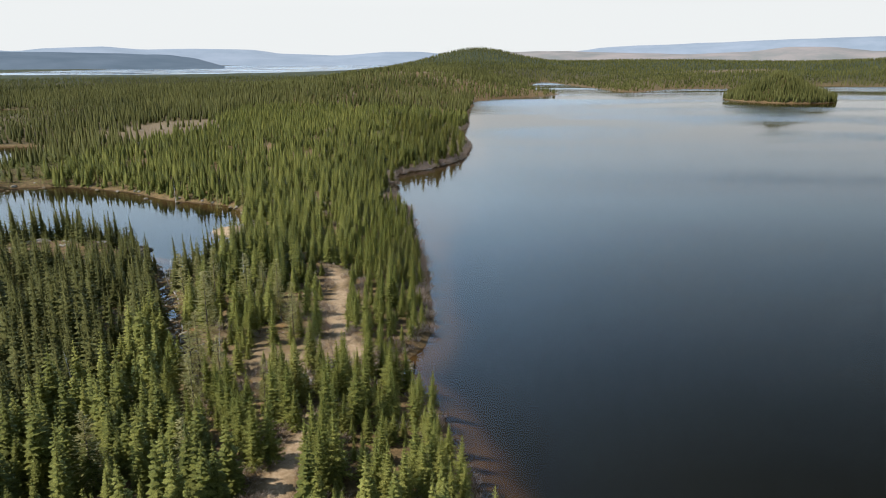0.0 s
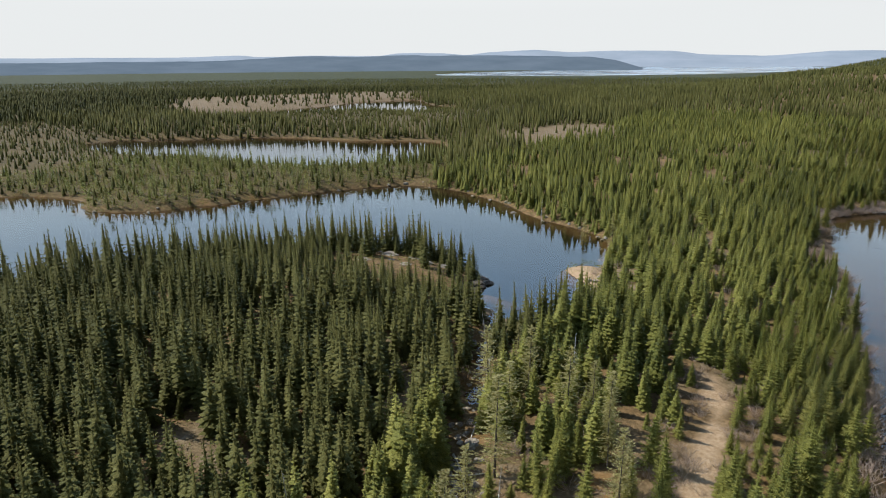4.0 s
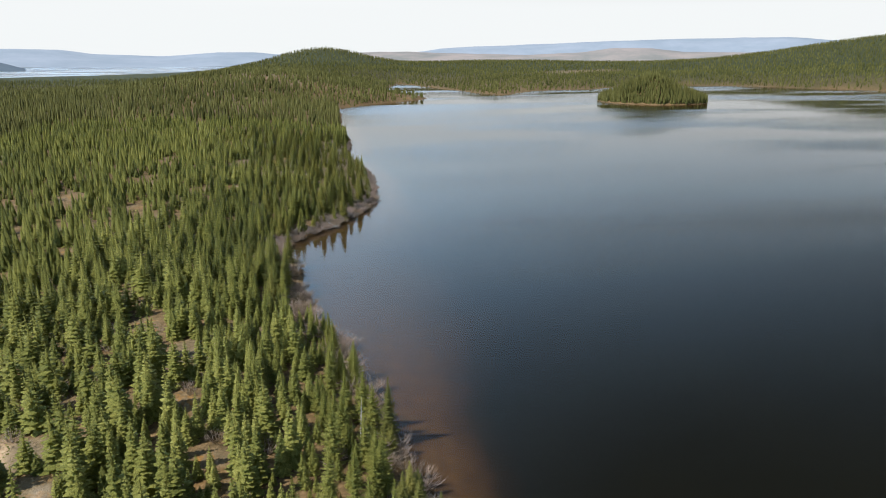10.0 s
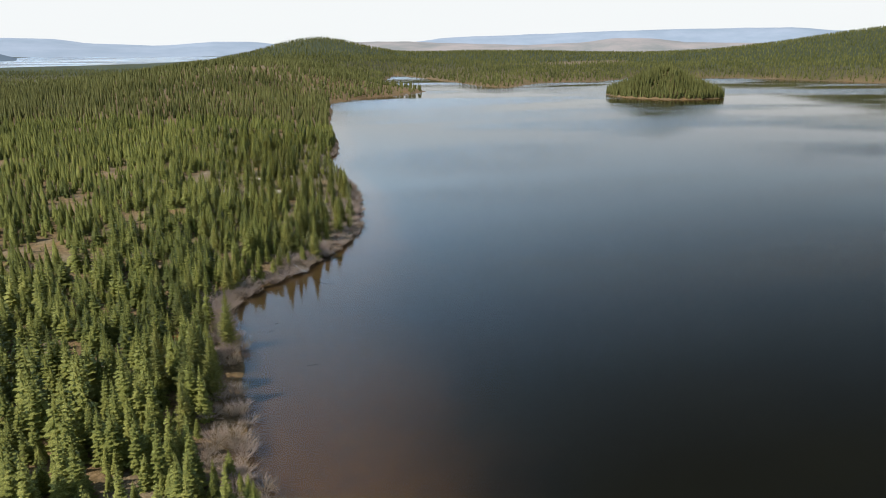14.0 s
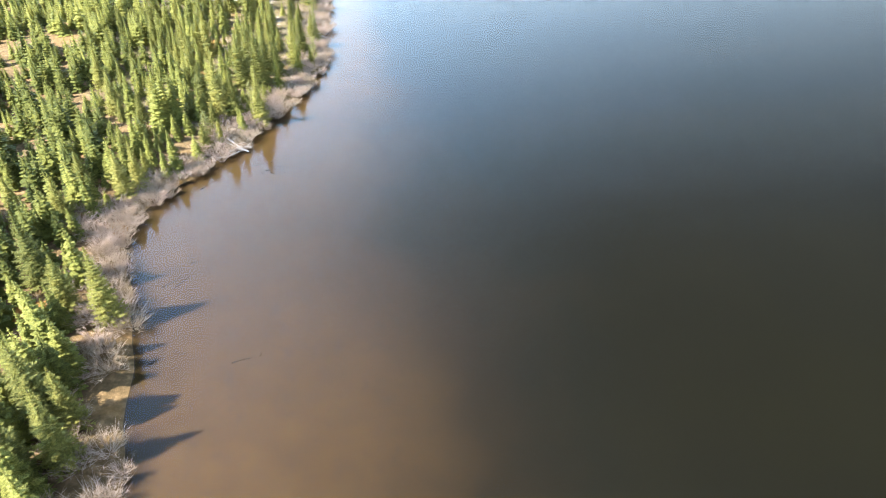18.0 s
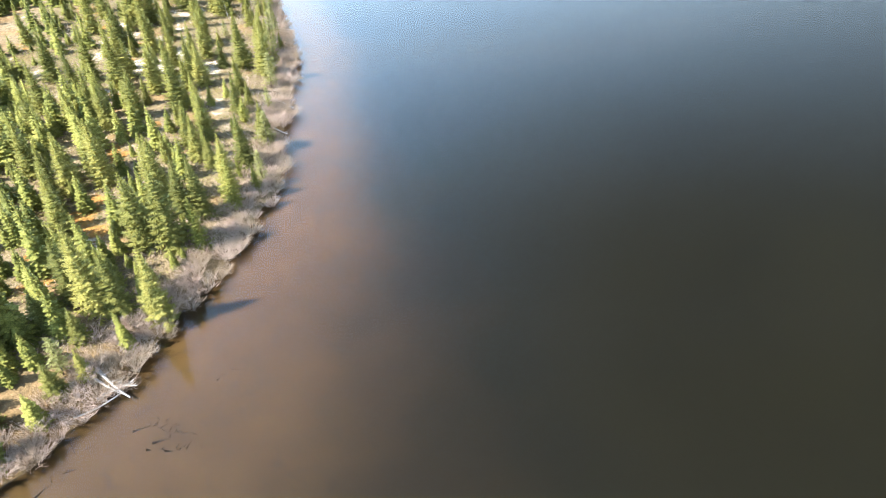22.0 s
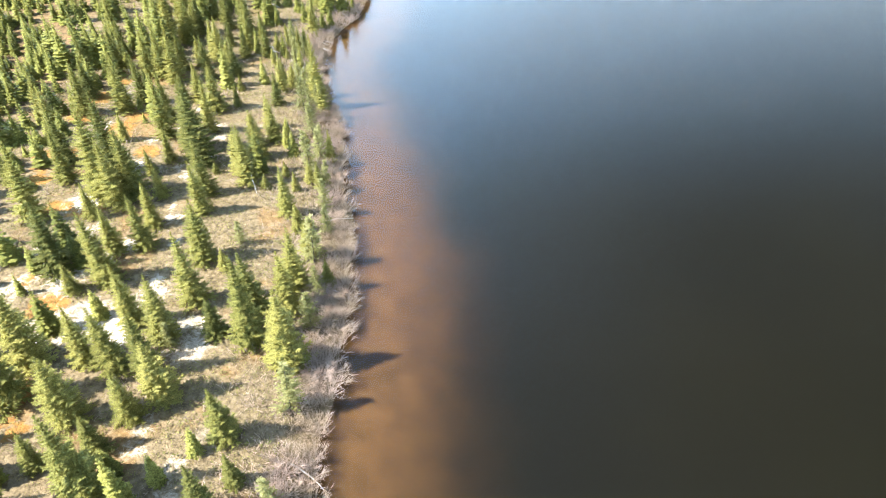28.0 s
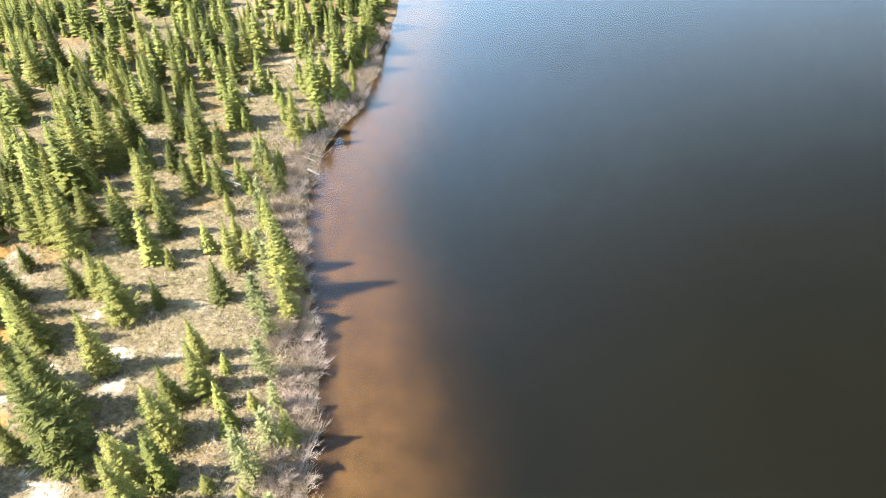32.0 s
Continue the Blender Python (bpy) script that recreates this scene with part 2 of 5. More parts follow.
sand = k.ramp(k.noise(2.5, 6.0, 0.65), (0.3, (0.26, 0.172, 0.095)), (0.7, (0.43, 0.315, 0.20)))
crown = k.ramp(k.noise(0.11, 6.0, 0.7), (0.3, (0.018, 0.022, 0.008)), (0.55, (0.042, 0.046, 0.017)), (0.75, (0.075, 0.076, 0.030)))
c = k.mix(k.attr("clearing"), litter, heath)
c = k.mix(k.math("MULTIPLY", k.ramp(k.noise(0.16, 4.0, 0.6), (0.56, 0.0), (0.66, 0.6)), k.ramp(k.attr("clearing"), (0.0, 0.4), (0.5, 0.6))), c, moss)
ragged = k.math("SUBTRACT", k.noise(0.9, 6.0, 0.65, warp=0.8), 0.5)
c = k.mix(k.ramp(k.math("ADD", k.attr("moss"), k.math("MULTIPLY", ragged, 1.9)), (0.36, 0.0), (0.62, 0.92)), c, moss)
stray = k.math("MULTIPLY", k.ramp(k.noise(0.23, 5.0, 0.62, warp=0.6), (0.60, 0.0), (0.72, 0.5)), k.attr("clearing"))
lich = k.math("MAXIMUM", stray, k.ramp(k.math("ADD", k.attr("lichen"), k.math("MULTIPLY", k.math("SUBTRACT", k.noise(1.1, 7.0, 0.7, warp=1.0), 0.5), 2.6)), (0.60, 0.0), (0.92, 0.95)))
c = k.mix(lich, c, lichen)
c = k.mix(k.attr("sedge"), c, sedge)
c = k.mix(k.attr("sand"), c, sand)
c = k.mix(k.attr("woods"), c, crown)
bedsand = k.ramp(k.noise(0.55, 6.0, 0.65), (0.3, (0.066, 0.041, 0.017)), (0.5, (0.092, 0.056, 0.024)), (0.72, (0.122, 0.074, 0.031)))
# Light lost in deep brown water is put into the bed's colour.
depth_dark = k.ramp(k.noise(0.06, 4.0), (0.3, (0.0034, 0.0042, 0.0014)), (0.7, (0.0050, 0.0058, 0.0021)))
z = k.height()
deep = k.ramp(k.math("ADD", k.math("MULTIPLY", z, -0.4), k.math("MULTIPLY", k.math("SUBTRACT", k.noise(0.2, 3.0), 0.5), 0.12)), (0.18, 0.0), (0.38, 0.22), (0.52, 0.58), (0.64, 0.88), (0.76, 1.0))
# The bay's bed is greyer than the sandy shelf.
bay_grey = k.ramp(k.noise(0.4, 5.0, 0.6), (0.3, (0.040, 0.031, 0.018)), (0.7, (0.060, 0.046, 0.028)))
brush = k.math("MULTIPLY", k.ramp(k.noise(0.5, 6.0, 0.7, warp=1.2), (0.56, 0.0), (0.66, 0.75)), k.math("ADD", k.attr("bay_grey"), 0.25))
bed = k.mix(brush, k.mix(k.attr("bay_grey"), bedsand, bay_grey), (0.034, 0.025, 0.014))
bed = k.mix(deep, bed, depth_dark)
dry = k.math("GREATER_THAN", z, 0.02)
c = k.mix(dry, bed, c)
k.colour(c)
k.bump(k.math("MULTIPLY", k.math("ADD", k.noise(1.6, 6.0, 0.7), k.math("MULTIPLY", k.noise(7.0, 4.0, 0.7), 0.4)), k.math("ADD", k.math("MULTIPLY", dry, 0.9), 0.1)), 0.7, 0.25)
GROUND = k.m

# lake: clear brown water over the bed, with the sky on its rippled face
k = Mat("lake_water")
k.n.remove(k.b)
wide = k.noise(0.014, 4.0, 0.55, stretch=(0.30, 1.0, 1.0), warp=0.5)
ruffle = k.ramp(wide, (0.42, 0.10), (0.60, 1.6))
open_lake = k.n.new("ShaderNodeMapRange")          # the ponds behind the trees lie calm
open_lake.inputs["From Min"].default_value, open_lake.inputs["From Max"].default_value, open_lake.inputs["To Min"].default_value = -4.0, 42.0, 0.14
split = k.n.new("ShaderNodeSeparateXYZ")
k.link(k.place(), split.inputs[0])
k.link(split.outputs["X"], open_lake.inputs["Value"])
far_lake = k.n.new("ShaderNodeMapRange")
far_lake.inputs["From Min"].default_value, far_lake.inputs["From Max"].default_value = 500.0, 900.0
k.link(split.outputs["Y"], far_lake.inputs["Value"])
ruffle = k.math("MULTIPLY", ruffle, k.math("MAXIMUM", open_lake.outputs[0], far_lake.outputs[0]))
w1 = k.noise(2.7, 3.0, 0.6, stretch=(0.38, 1.0, 1.0), warp=0.4)
w2 = k.noise(0.33, 2.0, 0.5, stretch=(0.6, 1.0, 1.0))
bp = k.n.new("ShaderNodeBump")
bp.inputs["Distance"].default_value = 0.07
k.link(k.math("MULTIPLY", ruffle, 0.42), bp.inputs["Strength"])
k.link(k.math("ADD", w1, k.math("MULTIPLY", w2, 1.6)), bp.inputs["Height"])
fr = k.n.new("ShaderNodeFresnel")
fr.inputs["IOR"].default_value = 1.333
k.link(bp.outputs[0], fr.inputs["Normal"])
gl = k.n.new("ShaderNodeBsdfGlossy")
k.link(k.math("ADD", k.math("MULTIPLY", ruffle, 0.13), 0.03), gl.inputs["Roughness"])
k.link(bp.outputs[0], gl.inputs["Normal"])
tp = k.n.new("ShaderNodeBsdfTransparent")
tp.inputs["Color"].default_value = (0.86, 0.80, 0.68, 1)
ms = k.n.new("ShaderNodeMixShader")
k.link(fr.outputs[0], ms.inputs[0])
k.link(tp.outputs[0], ms.inputs[1])
k.link(gl.outputs[0], ms.inputs[2])
k.link(ms.outputs[0], k.n["Material Output"].inputs[0])
WATER = k.m


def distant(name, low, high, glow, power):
    """Woods and bare tops kilometres away, with haze put into colour and glow."""
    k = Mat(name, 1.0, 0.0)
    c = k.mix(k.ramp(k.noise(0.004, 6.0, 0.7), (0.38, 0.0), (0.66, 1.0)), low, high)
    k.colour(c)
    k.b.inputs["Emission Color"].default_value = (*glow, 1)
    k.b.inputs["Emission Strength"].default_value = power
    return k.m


FAR_HAZE_BLUE = distant("far_hazed_hills", (0.10, 0.125, 0.15), (0.15, 0.17, 0.20), (0.48, 0.56, 0.68), 0.38)
NEAR_HAZE_BLUE = distant("wooded_hazed_hills", (0.035, 0.05, 0.062), (0.065, 0.082, 0.098), (0.30, 0.38, 0.50), 0.26)
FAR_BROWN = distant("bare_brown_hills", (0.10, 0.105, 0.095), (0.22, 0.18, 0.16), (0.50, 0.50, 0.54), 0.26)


# ---- plan ----
def value_noise(x, y, seed):
    """Smooth noise in 0 to 1 on arrays."""
    xi, yi = np.floor(x), np.floor(y)
    fx, fy = x - xi, y - yi
    fx, fy = fx * fx * (3 - 2 * fx), fy * fy * (3 - 2 * fy)

    def cell(a, b):
        v = np.sin(a * 127.1 + b * 311.7 + seed * 74.7) * 43758.5453
        return v - np.floor(v)
    return (cell(xi, yi) * (1 - fx) + cell(xi + 1, yi) * fx) * (1 - fy) + (cell(xi, yi + 1) * (1 - fx) + cell(xi + 1, yi + 1) * fx) * fy


def fbm(x, y, size, seed, octaves=3):
    total, amp, norm = 0.0, 1.0, 0.0
    for o in range(octaves):
        total = total + amp * value_noise(x / size, y / size, seed + o * 7)
        norm, amp, size = norm + amp, amp * 0.5, size * 0.5
    return total / norm


def inside(px, py, ring):
    """Whether points lie in a ring, and how far from its edge: plus inside, minus outside."""
    res, dist = np.zeros(px.shape, bool), np.full(px.shape, 1e9)
    for (ax, ay), (bx, by) in zip(ring, ring[1:] + ring[:1]):
        if ay != by:
            cross = ((ay > py) != (by > py)) & (px < (bx - ax) * (py - ay) / (by - ay) + ax)
            res ^= cross
        dx, dy = bx - ax, by - ay
        t = np.clip(((px - ax) * dx + (py - ay) * dy) / (dx * dx + dy * dy + 1e-9), 0, 1)
        dist = np.minimum(dist, np.hypot(px - ax - t * dx, py - ay - t * dy))
    return np.where(res, dist, -dist)


def rounded(ring, times=1):
    """Corner cutting, so that a plan of a few corners becomes a soft bank."""
    for _ in range(times):
        ring = [(a[0] * (1 - f) + b[0] * f, a[1] * (1 - f) + b[1] * f) for a, b in zip(ring, ring[1:] + ring[:1]) for f in (0.25, 0.75)]
    return ring


LAKE_WEST = [(14, -160), (11, 0), (7, 30), (3, 47), (1, 56), (-1, 63), (-4, 69), (-6.5, 72), (-2.8, 75), (-1, 83), (-2, 97), (-3.2, 112),
             (-5, 127), (-6.5, 143), (-9.5, 157), (-13, 168), (-13.5, 184), (-14.5, 194), (-16.5, 204), (-13, 210.5), (-8, 215), (-4, 220), (-0.7, 226.4),
             (3.3, 233.4), (7.7, 244), (9.4, 256), (9.9, 266), (11.6, 279), (11.8, 287), (10.2, 302), (8.8, 315), (7.4, 326), (7.2, 335), (10.2, 342),
             (11.8, 349), (13, 360), (16, 385), (16, 430), (21, 490), (27, 550), (18, 572)]
LAKE_EAST = [(26, 582), (58, 632), (90, 660), (118, 690), (126, 716), (112, 735), (95, 800), (112, 900), (150, 1050), (163, 1110), (180, 980), (186, 930),
             (199, 800), (205, 757), (218, 742), (262, 805), (300, 830), (390, 850), (480, 980), (560, 930), (600, 880), (645, 830), (668, 720),
             (730, 600), (820, 430), (900, 150), (900, -160)]
POND = [(-150, 38), (-122, 72), (-109, 104), (-96, 122), (-80, 128), (-66, 127), (-59, 122), (-57, 114), (-53, 112), (-49, 107), (-44, 108), (-41, 114), (-41, 122),
        (-43, 130), (-46, 144), (-50, 157), (-57, 163), (-73, 168), (-88, 179), (-103, 185), (-120, 188), (-131, 177), (-140, 157), (-148, 137),
        (-158, 117), (-172, 112), (-190, 121), (-215, 106), (-240, 60), (-200, 20)]
POND_MID = [(-283, 226), (-267, 247), (-245, 257), (-212, 261), (-180, 283), (-160, 258), (-152, 232), (-158, 208), (-178, 188), (-222, 190), (-270, 172), (-330, 190)]
POND_FAR = [(-432, 300), (-424, 345), (-400, 385), (-417, 478), (-414, 525), (-388, 549), (-338, 490), (-287, 478), (-294, 440), (-297, 404), (-344, 424), (-352, 398), (-384, 318)]
LAKE_BIG = [(-1110, 1510), (-800, 1550), (-520, 1720), (-330, 2100), (-230, 2700), (-260, 3950), (-1100, 4050), (-1200, 2900), (-1205, 2100)]
ISLAND = [(262, 604), (270, 575), (290, 560), (322, 560), (346, 580), (352, 612), (340, 650), (300, 664), (272, 642)]
BAR = [(-51, 136), (-48.5, 139.5), (-44.5, 140), (-41.5, 137), (-41.5, 131), (-43.5, 129), (-46.5, 131.5)]
ISLETS = [(-54.2, 117.2, 2.6, 1.1), (-53.0, 110.5, 2.4, 1.3), (-47.5, 108.8, 1.6, 0.9)]
CREEK = [(-49, 109), (-45.5, 98), (-40.5, 91), (-35.5, 79), (-32, 73.5), (-25, 66), (-15.5, 66.8), (-10, 70.5), (-4, 72)]


def along(px, py, line):
    dist = np.full(px.shape, 1e9)
    for (ax, ay), (bx, by) in zip(line, line[1:]):
        dx, dy = bx - ax, by - ay
        t = np.clip(((px - ax) * dx + (py - ay) * dy) / (dx * dx + dy * dy), 0, 1)
        dist = np.minimum(dist, np.hypot(px - ax - t * dx, py - ay - t * dy))
    return dist


def shore(px, py):
    """Distance to the nearest bank: plus on land, minus on the water."""
    w = inside(px, py, rounded(LAKE_WEST + LAKE_EAST))
    w = np.minimum(w, -inside(px, py, rounded(ISLAND, 2)))
    for ring in (POND, POND_MID, POND_FAR, LAKE_BIG):
        w = np.maximum(w, inside(px, py, rounded(ring)))
    w = np.minimum(w, -inside(px, py, rounded(BAR, 2)))
    w = np.maximum(w, 0.25 + 2.4 * (fbm(px, py, 4.0, 91) - 0.5) - along(px, py, CREEK))
    for cx, cy, rx, ry in ISLETS:
        w = np.minimum(w, (np.hypot((px - cx) / rx, (py - cy) / ry) - 1) * ry)
    near = np.exp(-np.maximum(np.hypot(px + 40, py - 190) - 300, 0) / 300)
    d = -w
    return d + (fbm(px, py, 9.0, 3) - 0.5) * 2.2 * near + (fbm(px, py, 40.0, 5) - 0.5) * 5 * (1 - near) * (np.abs(d) < 60)


def hump(px, py, cx, cy, rx, ry, h):
    return h * np.exp(-((px - cx) / rx) ** 2 - ((py - cy) / ry) ** 2)


def relief(px, py, d):
    """Height of the ground or, off the bank, of the bed."""
    rise = np.clip((d - 3) / 90.0, 0, 1)
    land = 1.1 * (1 - np.exp(-np.maximum(d, 0) / 2.2)) + 1.6 * np.clip(d / 40.0, 0, 1)
    land = land + (fbm(px, py, 13.0, 11) - 0.4) * 1.1 * np.clip(d / 5.0, 0, 1)
    hills = hump(px, py, -45, 820, 130, 300, 17) + hump(px, py, 30, 1580, 95, 200, 19) + hump(px, py, 115, 1580, 95, 200, 20) + hump(px, py, 40, 1500, 280, 300, 11) + hump(px, py, 30, 1300, 190, 260, 10)
    hills = hills + hump(px, py, 1350, 1150, 420, 520, 84) + hump(px, py, 520, 1700, 420, 480, 26) + hump(px, py, 310, 612, 52, 50, 24)
    rough = np.clip(np.hypot(px, py - 200) / 600 - 0.4, 0, 1) * np.clip((px + 250) / 300, 0.15, 1)
    hills = hills + hump(px, py, -82, 119, 24, 12, 3.2) + (fbm(px, py, 160.0, 17) - 0.4) * 7 * rough
    land = land + hills * np.where(d > 0, np.clip((d + 8) / 70.0, 0.15, 1) * np.clip(d / 8.0, 0, 1), 0) + 1.5 * rise
    land = land * (1 - 0.7 * np.clip((np.hypot(px, py) - 700) / 300, 0, 1) * np.clip((-100 - px) / 80, 0, 1))
    shelf = 4.0 + 4.0 * np.clip((py - 110) / 50.0, 0, 1) + 14.0 * np.exp(-((py - 188) / 37.0) ** 2)
    shelf = np.where(px < -38, 1.5, shelf)
    e = np.maximum(-d, 0)
    bed = np.where(px < -38, -0.75, -0.28) * (1 - np.exp(-e / 0.8)) - 1.75 * (1 - np.exp(-0.9 * (e / shelf) ** 2))
    bed = bed + (fbm(px, py, 6.0, 29) - 0.5) * 0.2 * np.clip(e / 3, 0, 1)
    return np.where(d > 0, np.maximum(land, 0.30 * np.minimum(d, 0.4)), bed)


def lines(lo, fine_lo, fine_hi, hi, step, growth):
    """Grid lines, close together where the camera flies and wider away from it."""
    mid = list(np.arange(fine_lo, fine_hi + step / 2, step))
    for edge, sign in ((hi, 1), (lo, -1)):
        p, s = (mid[-1] if sign > 0 else mid[0]), step
        while (p - edge) * sign < 0:
            s *= growth
            p += sign * s
            mid = mid + [p] if sign > 0 else [p] + mid
    return np.array(mid)


GX = lines(-4600, -66, 18, 4600, 1.0, 1.06)
GY = lines(-700, 44, 356, 4600, 1.0, 1.06)
MX, MY = np.meshgrid(GX, GY)
MD = shore(MX, MY)
MZ = relief(MX, MY, MD)


def sample(grid, x, y):
    i = np.clip(np.searchsorted(GX, x) - 1, 0, len(GX) - 2)
    j = np.clip(np.searchsorted(GY, y) - 1, 0, len(GY) - 2)
    u, v = (x - GX[i]) / (GX[i + 1] - GX[i]), (y - GY[j]) / (GY[j + 1] - GY[j])
    return (grid[j, i] * (1 - u) + grid[j, i + 1] * u) * (1 - v) + (grid[j + 1, i] * (1 - u) + grid[j + 1, i + 1] * u) * v


def ground_at(x, y):
    return float(sample(MZ, np.array([x]), np.array([y]))[0])


def soft_in(px, py, ring, edge):
    return np.clip(inside(px, py, rounded(ring, 2)) / edge + 0.5 + (fbm(px, py, 6.0, 41) - 0.5) * 1.2, 0, 1)


BOG = [(-168, 298), (-150, 334), (-116, 354), (-104, 318), (-107, 290), (-124, 262), (-140, 272)]
BOG_FAR = [(-560, 380), (-416, 300), (-388, 350), (-376, 433), (-398, 560), (-437, 640), (-520, 560), (-540, 450)]
BOG_RIDGE = [(-330, 900), (-250, 1000), (-120, 1000), (-140, 900), (-230, 860)]
BOG_EAST = [(330, 1150), (480, 1230), (620, 1250), (560, 1130)]
TRACK = [(-18.6, 102.5), (-16.6, 98), (-15.4, 91), (-14.9, 85), (-14.0, 79.5), (-11.6, 74.8), (-8.8, 70)]
TRACK_NEAR = [(-13.6, 57), (-13.2, 52), (-14.0, 46.5), (-12, 36)]
GLADES = [(-28, 149, 2.6), (-26, 140, 2.8), (-33, 160, 2.2), (-23, 129, 2.2), (-37, 128, 3.2), (-38, 136, 1.8), (-61, 186, 3.0), (-53.6, 198, 3.0), (-24, 120, 1.8),
          (-33, 122, 2.0), (-49, 292, 3.4), (-38.5, 284.5, 3.0), (-65, 245, 4.0), (-65, 209, 2.8), (-8, 247, 2.0), (-52, 228, 3.5), (-76, 93, 2.8), (-76, 101, 2.6),
          (-72.5, 102, 2.0), (-68.5, 81, 2.2), (-38.5, 96, 1.8), (-34.3, 163, 2.4), (-39, 174, 2.6), (-25, 285, 3.0), (-40, 302, 3.0), (-77, 351, 4.5), (-20.5, 66.5, 3.6), (-22, 78, 2.6), (-27, 70, 2.8), (-15, 66, 2.6), (-12, 72, 2.4), (-30, 76, 2.2), (-19, 86, 1.8)]
CLEARING = [(-12, 216), (-26, 240), (-26, 330), (-30, 376), (6, 382), (14, 356), (9, 336), (13, 300), (14, 270), (10, 236)]

LICHEN_A = [
    (-9.0, 234.0, 2.3), (-7.8, 245.4, 1.2), (-6.8, 250.5, 1.0), (-16.0, 251.4, 1.1), (-27.5, 253.5, 0.9), (1.6, 258.4, 1.2),
    (1.4, 260.4, 1.1), (-2.2, 261.0, 1.2), (1.4, 262.1, 0.9), (-1.3, 263.3, 1.3), (-1.2, 265.3, 1.3), (-11.2, 266.8, 2.4),
    (0.1, 271.9, 2.4), (-11.4, 273.1, 1.6), (-8.7, 273.6, 2.0), (-21.6, 273.9, 1.4), (-5.8, 274.9, 3.4), (0.8, 275.0, 1.9),
    (-9.9, 275.5, 2.3), (0.5, 276.7, 0.6), (-4.1, 278.6, 2.4), (-15.3, 278.9, 2.4), (-26.3, 279.7, 1.2), (-11.2, 279.8, 2.9),
    (-8.9, 281.6, 1.7), (1.4, 281.8, 0.6), (-28.3, 281.9, 1.5), (-3.6, 284.3, 0.9), (-7.5, 284.3, 2.3), (-14.1, 284.6, 2.3),
]
LICHEN_B = [
    (-11.1, 286.9, 1.9), (-4.4, 288.1, 1.4), (-5.1, 290.5, 0.9), (-13.3, 291.3, 2.8), (-12.4, 293.6, 2.3), (-4.6, 295.8, 2.0),
    (-5.9, 297.5, 1.4), (-10.6, 297.9, 2.5), (-3.6, 300.1, 1.4), (-5.0, 301.9, 1.8), (-10.1, 303.0, 1.4), (-3.5, 304.3, 1.6),
    (-7.7, 305.8, 1.0), (-16.4, 306.8, 1.8), (-4.1, 307.1, 1.9), (-7.1, 311.4, 1.3), (-6.5, 313.0, 0.9), (-9.3, 313.8, 1.2),
    (-8.0, 276.3, 2.4), (-4.2, 275.5, 2.2), (-1.2, 274.1, 1.8), (-12.7, 281.9, 2.2), (0.9, 271.6, 1.8), (-4.0, 279.5, 1.4), (-5.3, 273.3, 2.0), (-5.0, 288.2, 1.2),
]
MOSS_A = [
    (-25.1, 190.0, 1.0), (-21.8, 191.3, 2.0), (-16.8, 203.9, 1.8), (-20.5, 210.1, 1.0), (-11.9, 211.5, 0.6), (-12.6, 229.2, 1.4),
    (-11.0, 230.2, 1.0), (-13.8, 232.9, 1.0), (-12.8, 233.5, 0.6), (-8.6, 236.4, 1.5), (-10.1, 237.8, 1.3), (-10.2, 239.6, 1.8),
    (-9.7, 241.7, 1.7), (-8.6, 249.6, 1.4), (-9.2, 251.5, 1.3), (-20.8, 252.1, 1.1), (-5.2, 256.3, 0.7), (-11.2, 260.6, 1.8),
    (-8.8, 265.2, 0.9), (-11.0, 265.6, 1.6), (-13.6, 265.9, 1.1), (-10.1, 268.1, 1.5), (-30.2, 274.6, 2.1), (-11.6, 276.7, 2.1),
    (-14.5, 279.7, 1.3), (-10.1, 282.3, 1.5), (-12.7, 289.9, 2.0), (-15.8, 290.5, 1.5), (-54.5, 294.9, 2.3), (-18.8, 295.1, 1.6),
]
MOSS_B = [
    (-18.5, 298.9, 3.0), (-10.0, 300.6, 1.8), (-13.1, 304.0, 1.2), (-14.5, 306.1, 2.4), (-19.3, 308.5, 2.5), (-13.2, 309.0, 1.9),
    (-14.8, 311.2, 1.3), (-18.8, 314.0, 2.1), (-25.8, 314.1, 1.7), (-17.3, 318.7, 1.3), (-21.4, 319.3, 1.7), (-11.6, 320.5, 1.3),
    (-18.5, 320.9, 1.8), (-14.7, 323.2, 1.6), (-18.1, 327.1, 1.2),
]


def spots(px, py, *lists):
    """Soft round patches at the listed places."""
    field = np.zeros(px.shape)
    for x, y, r in sum(lists, []):
        field = np.maximum(field, np.clip(1.35 - np.hypot(px - x, py - y) / max(0.85 * r, 0.9), 0, 1))
    return field


def mesh_of(name, verts, tris, material, tags=()):
    """A triangle mesh from arrays, with float values on its points."""
    me = bpy.data.meshes.new(name)
    verts, tris = np.ascontiguousarray(verts, np.float32), np.ascontiguousarray(tris, np.int32)
    me.vertices.add(len(verts))
    me.vertices.foreach_set("co", verts.ravel())
    me.loops.add(tris.size)
    me.loops.foreach_set("vertex_index", tris.ravel())
    me.polygons.add(len(tris))
    me.polygons.foreach_set("loop_start", np.arange(len(tris), dtype=np.int32) * 3)
    for key, values in tags:
        me.attributes.new(key, "FLOAT", "POINT").data.foreach_set("value", np.ascontiguousarray(values, np.float32).ravel())
    me.materials.append(material)
    me.update(calc_edges=True)
    me.validate()
    return me


def sheet_faces(rows, cols):
    a = (np.arange(rows - 1)[:, None] * cols + np.arange(cols - 1)[None]).ravel()
    return np.concatenate((np.stack((a, a + 1, a + cols + 1), 1), np.stack((a, a + cols + 1, a + cols), 1)))


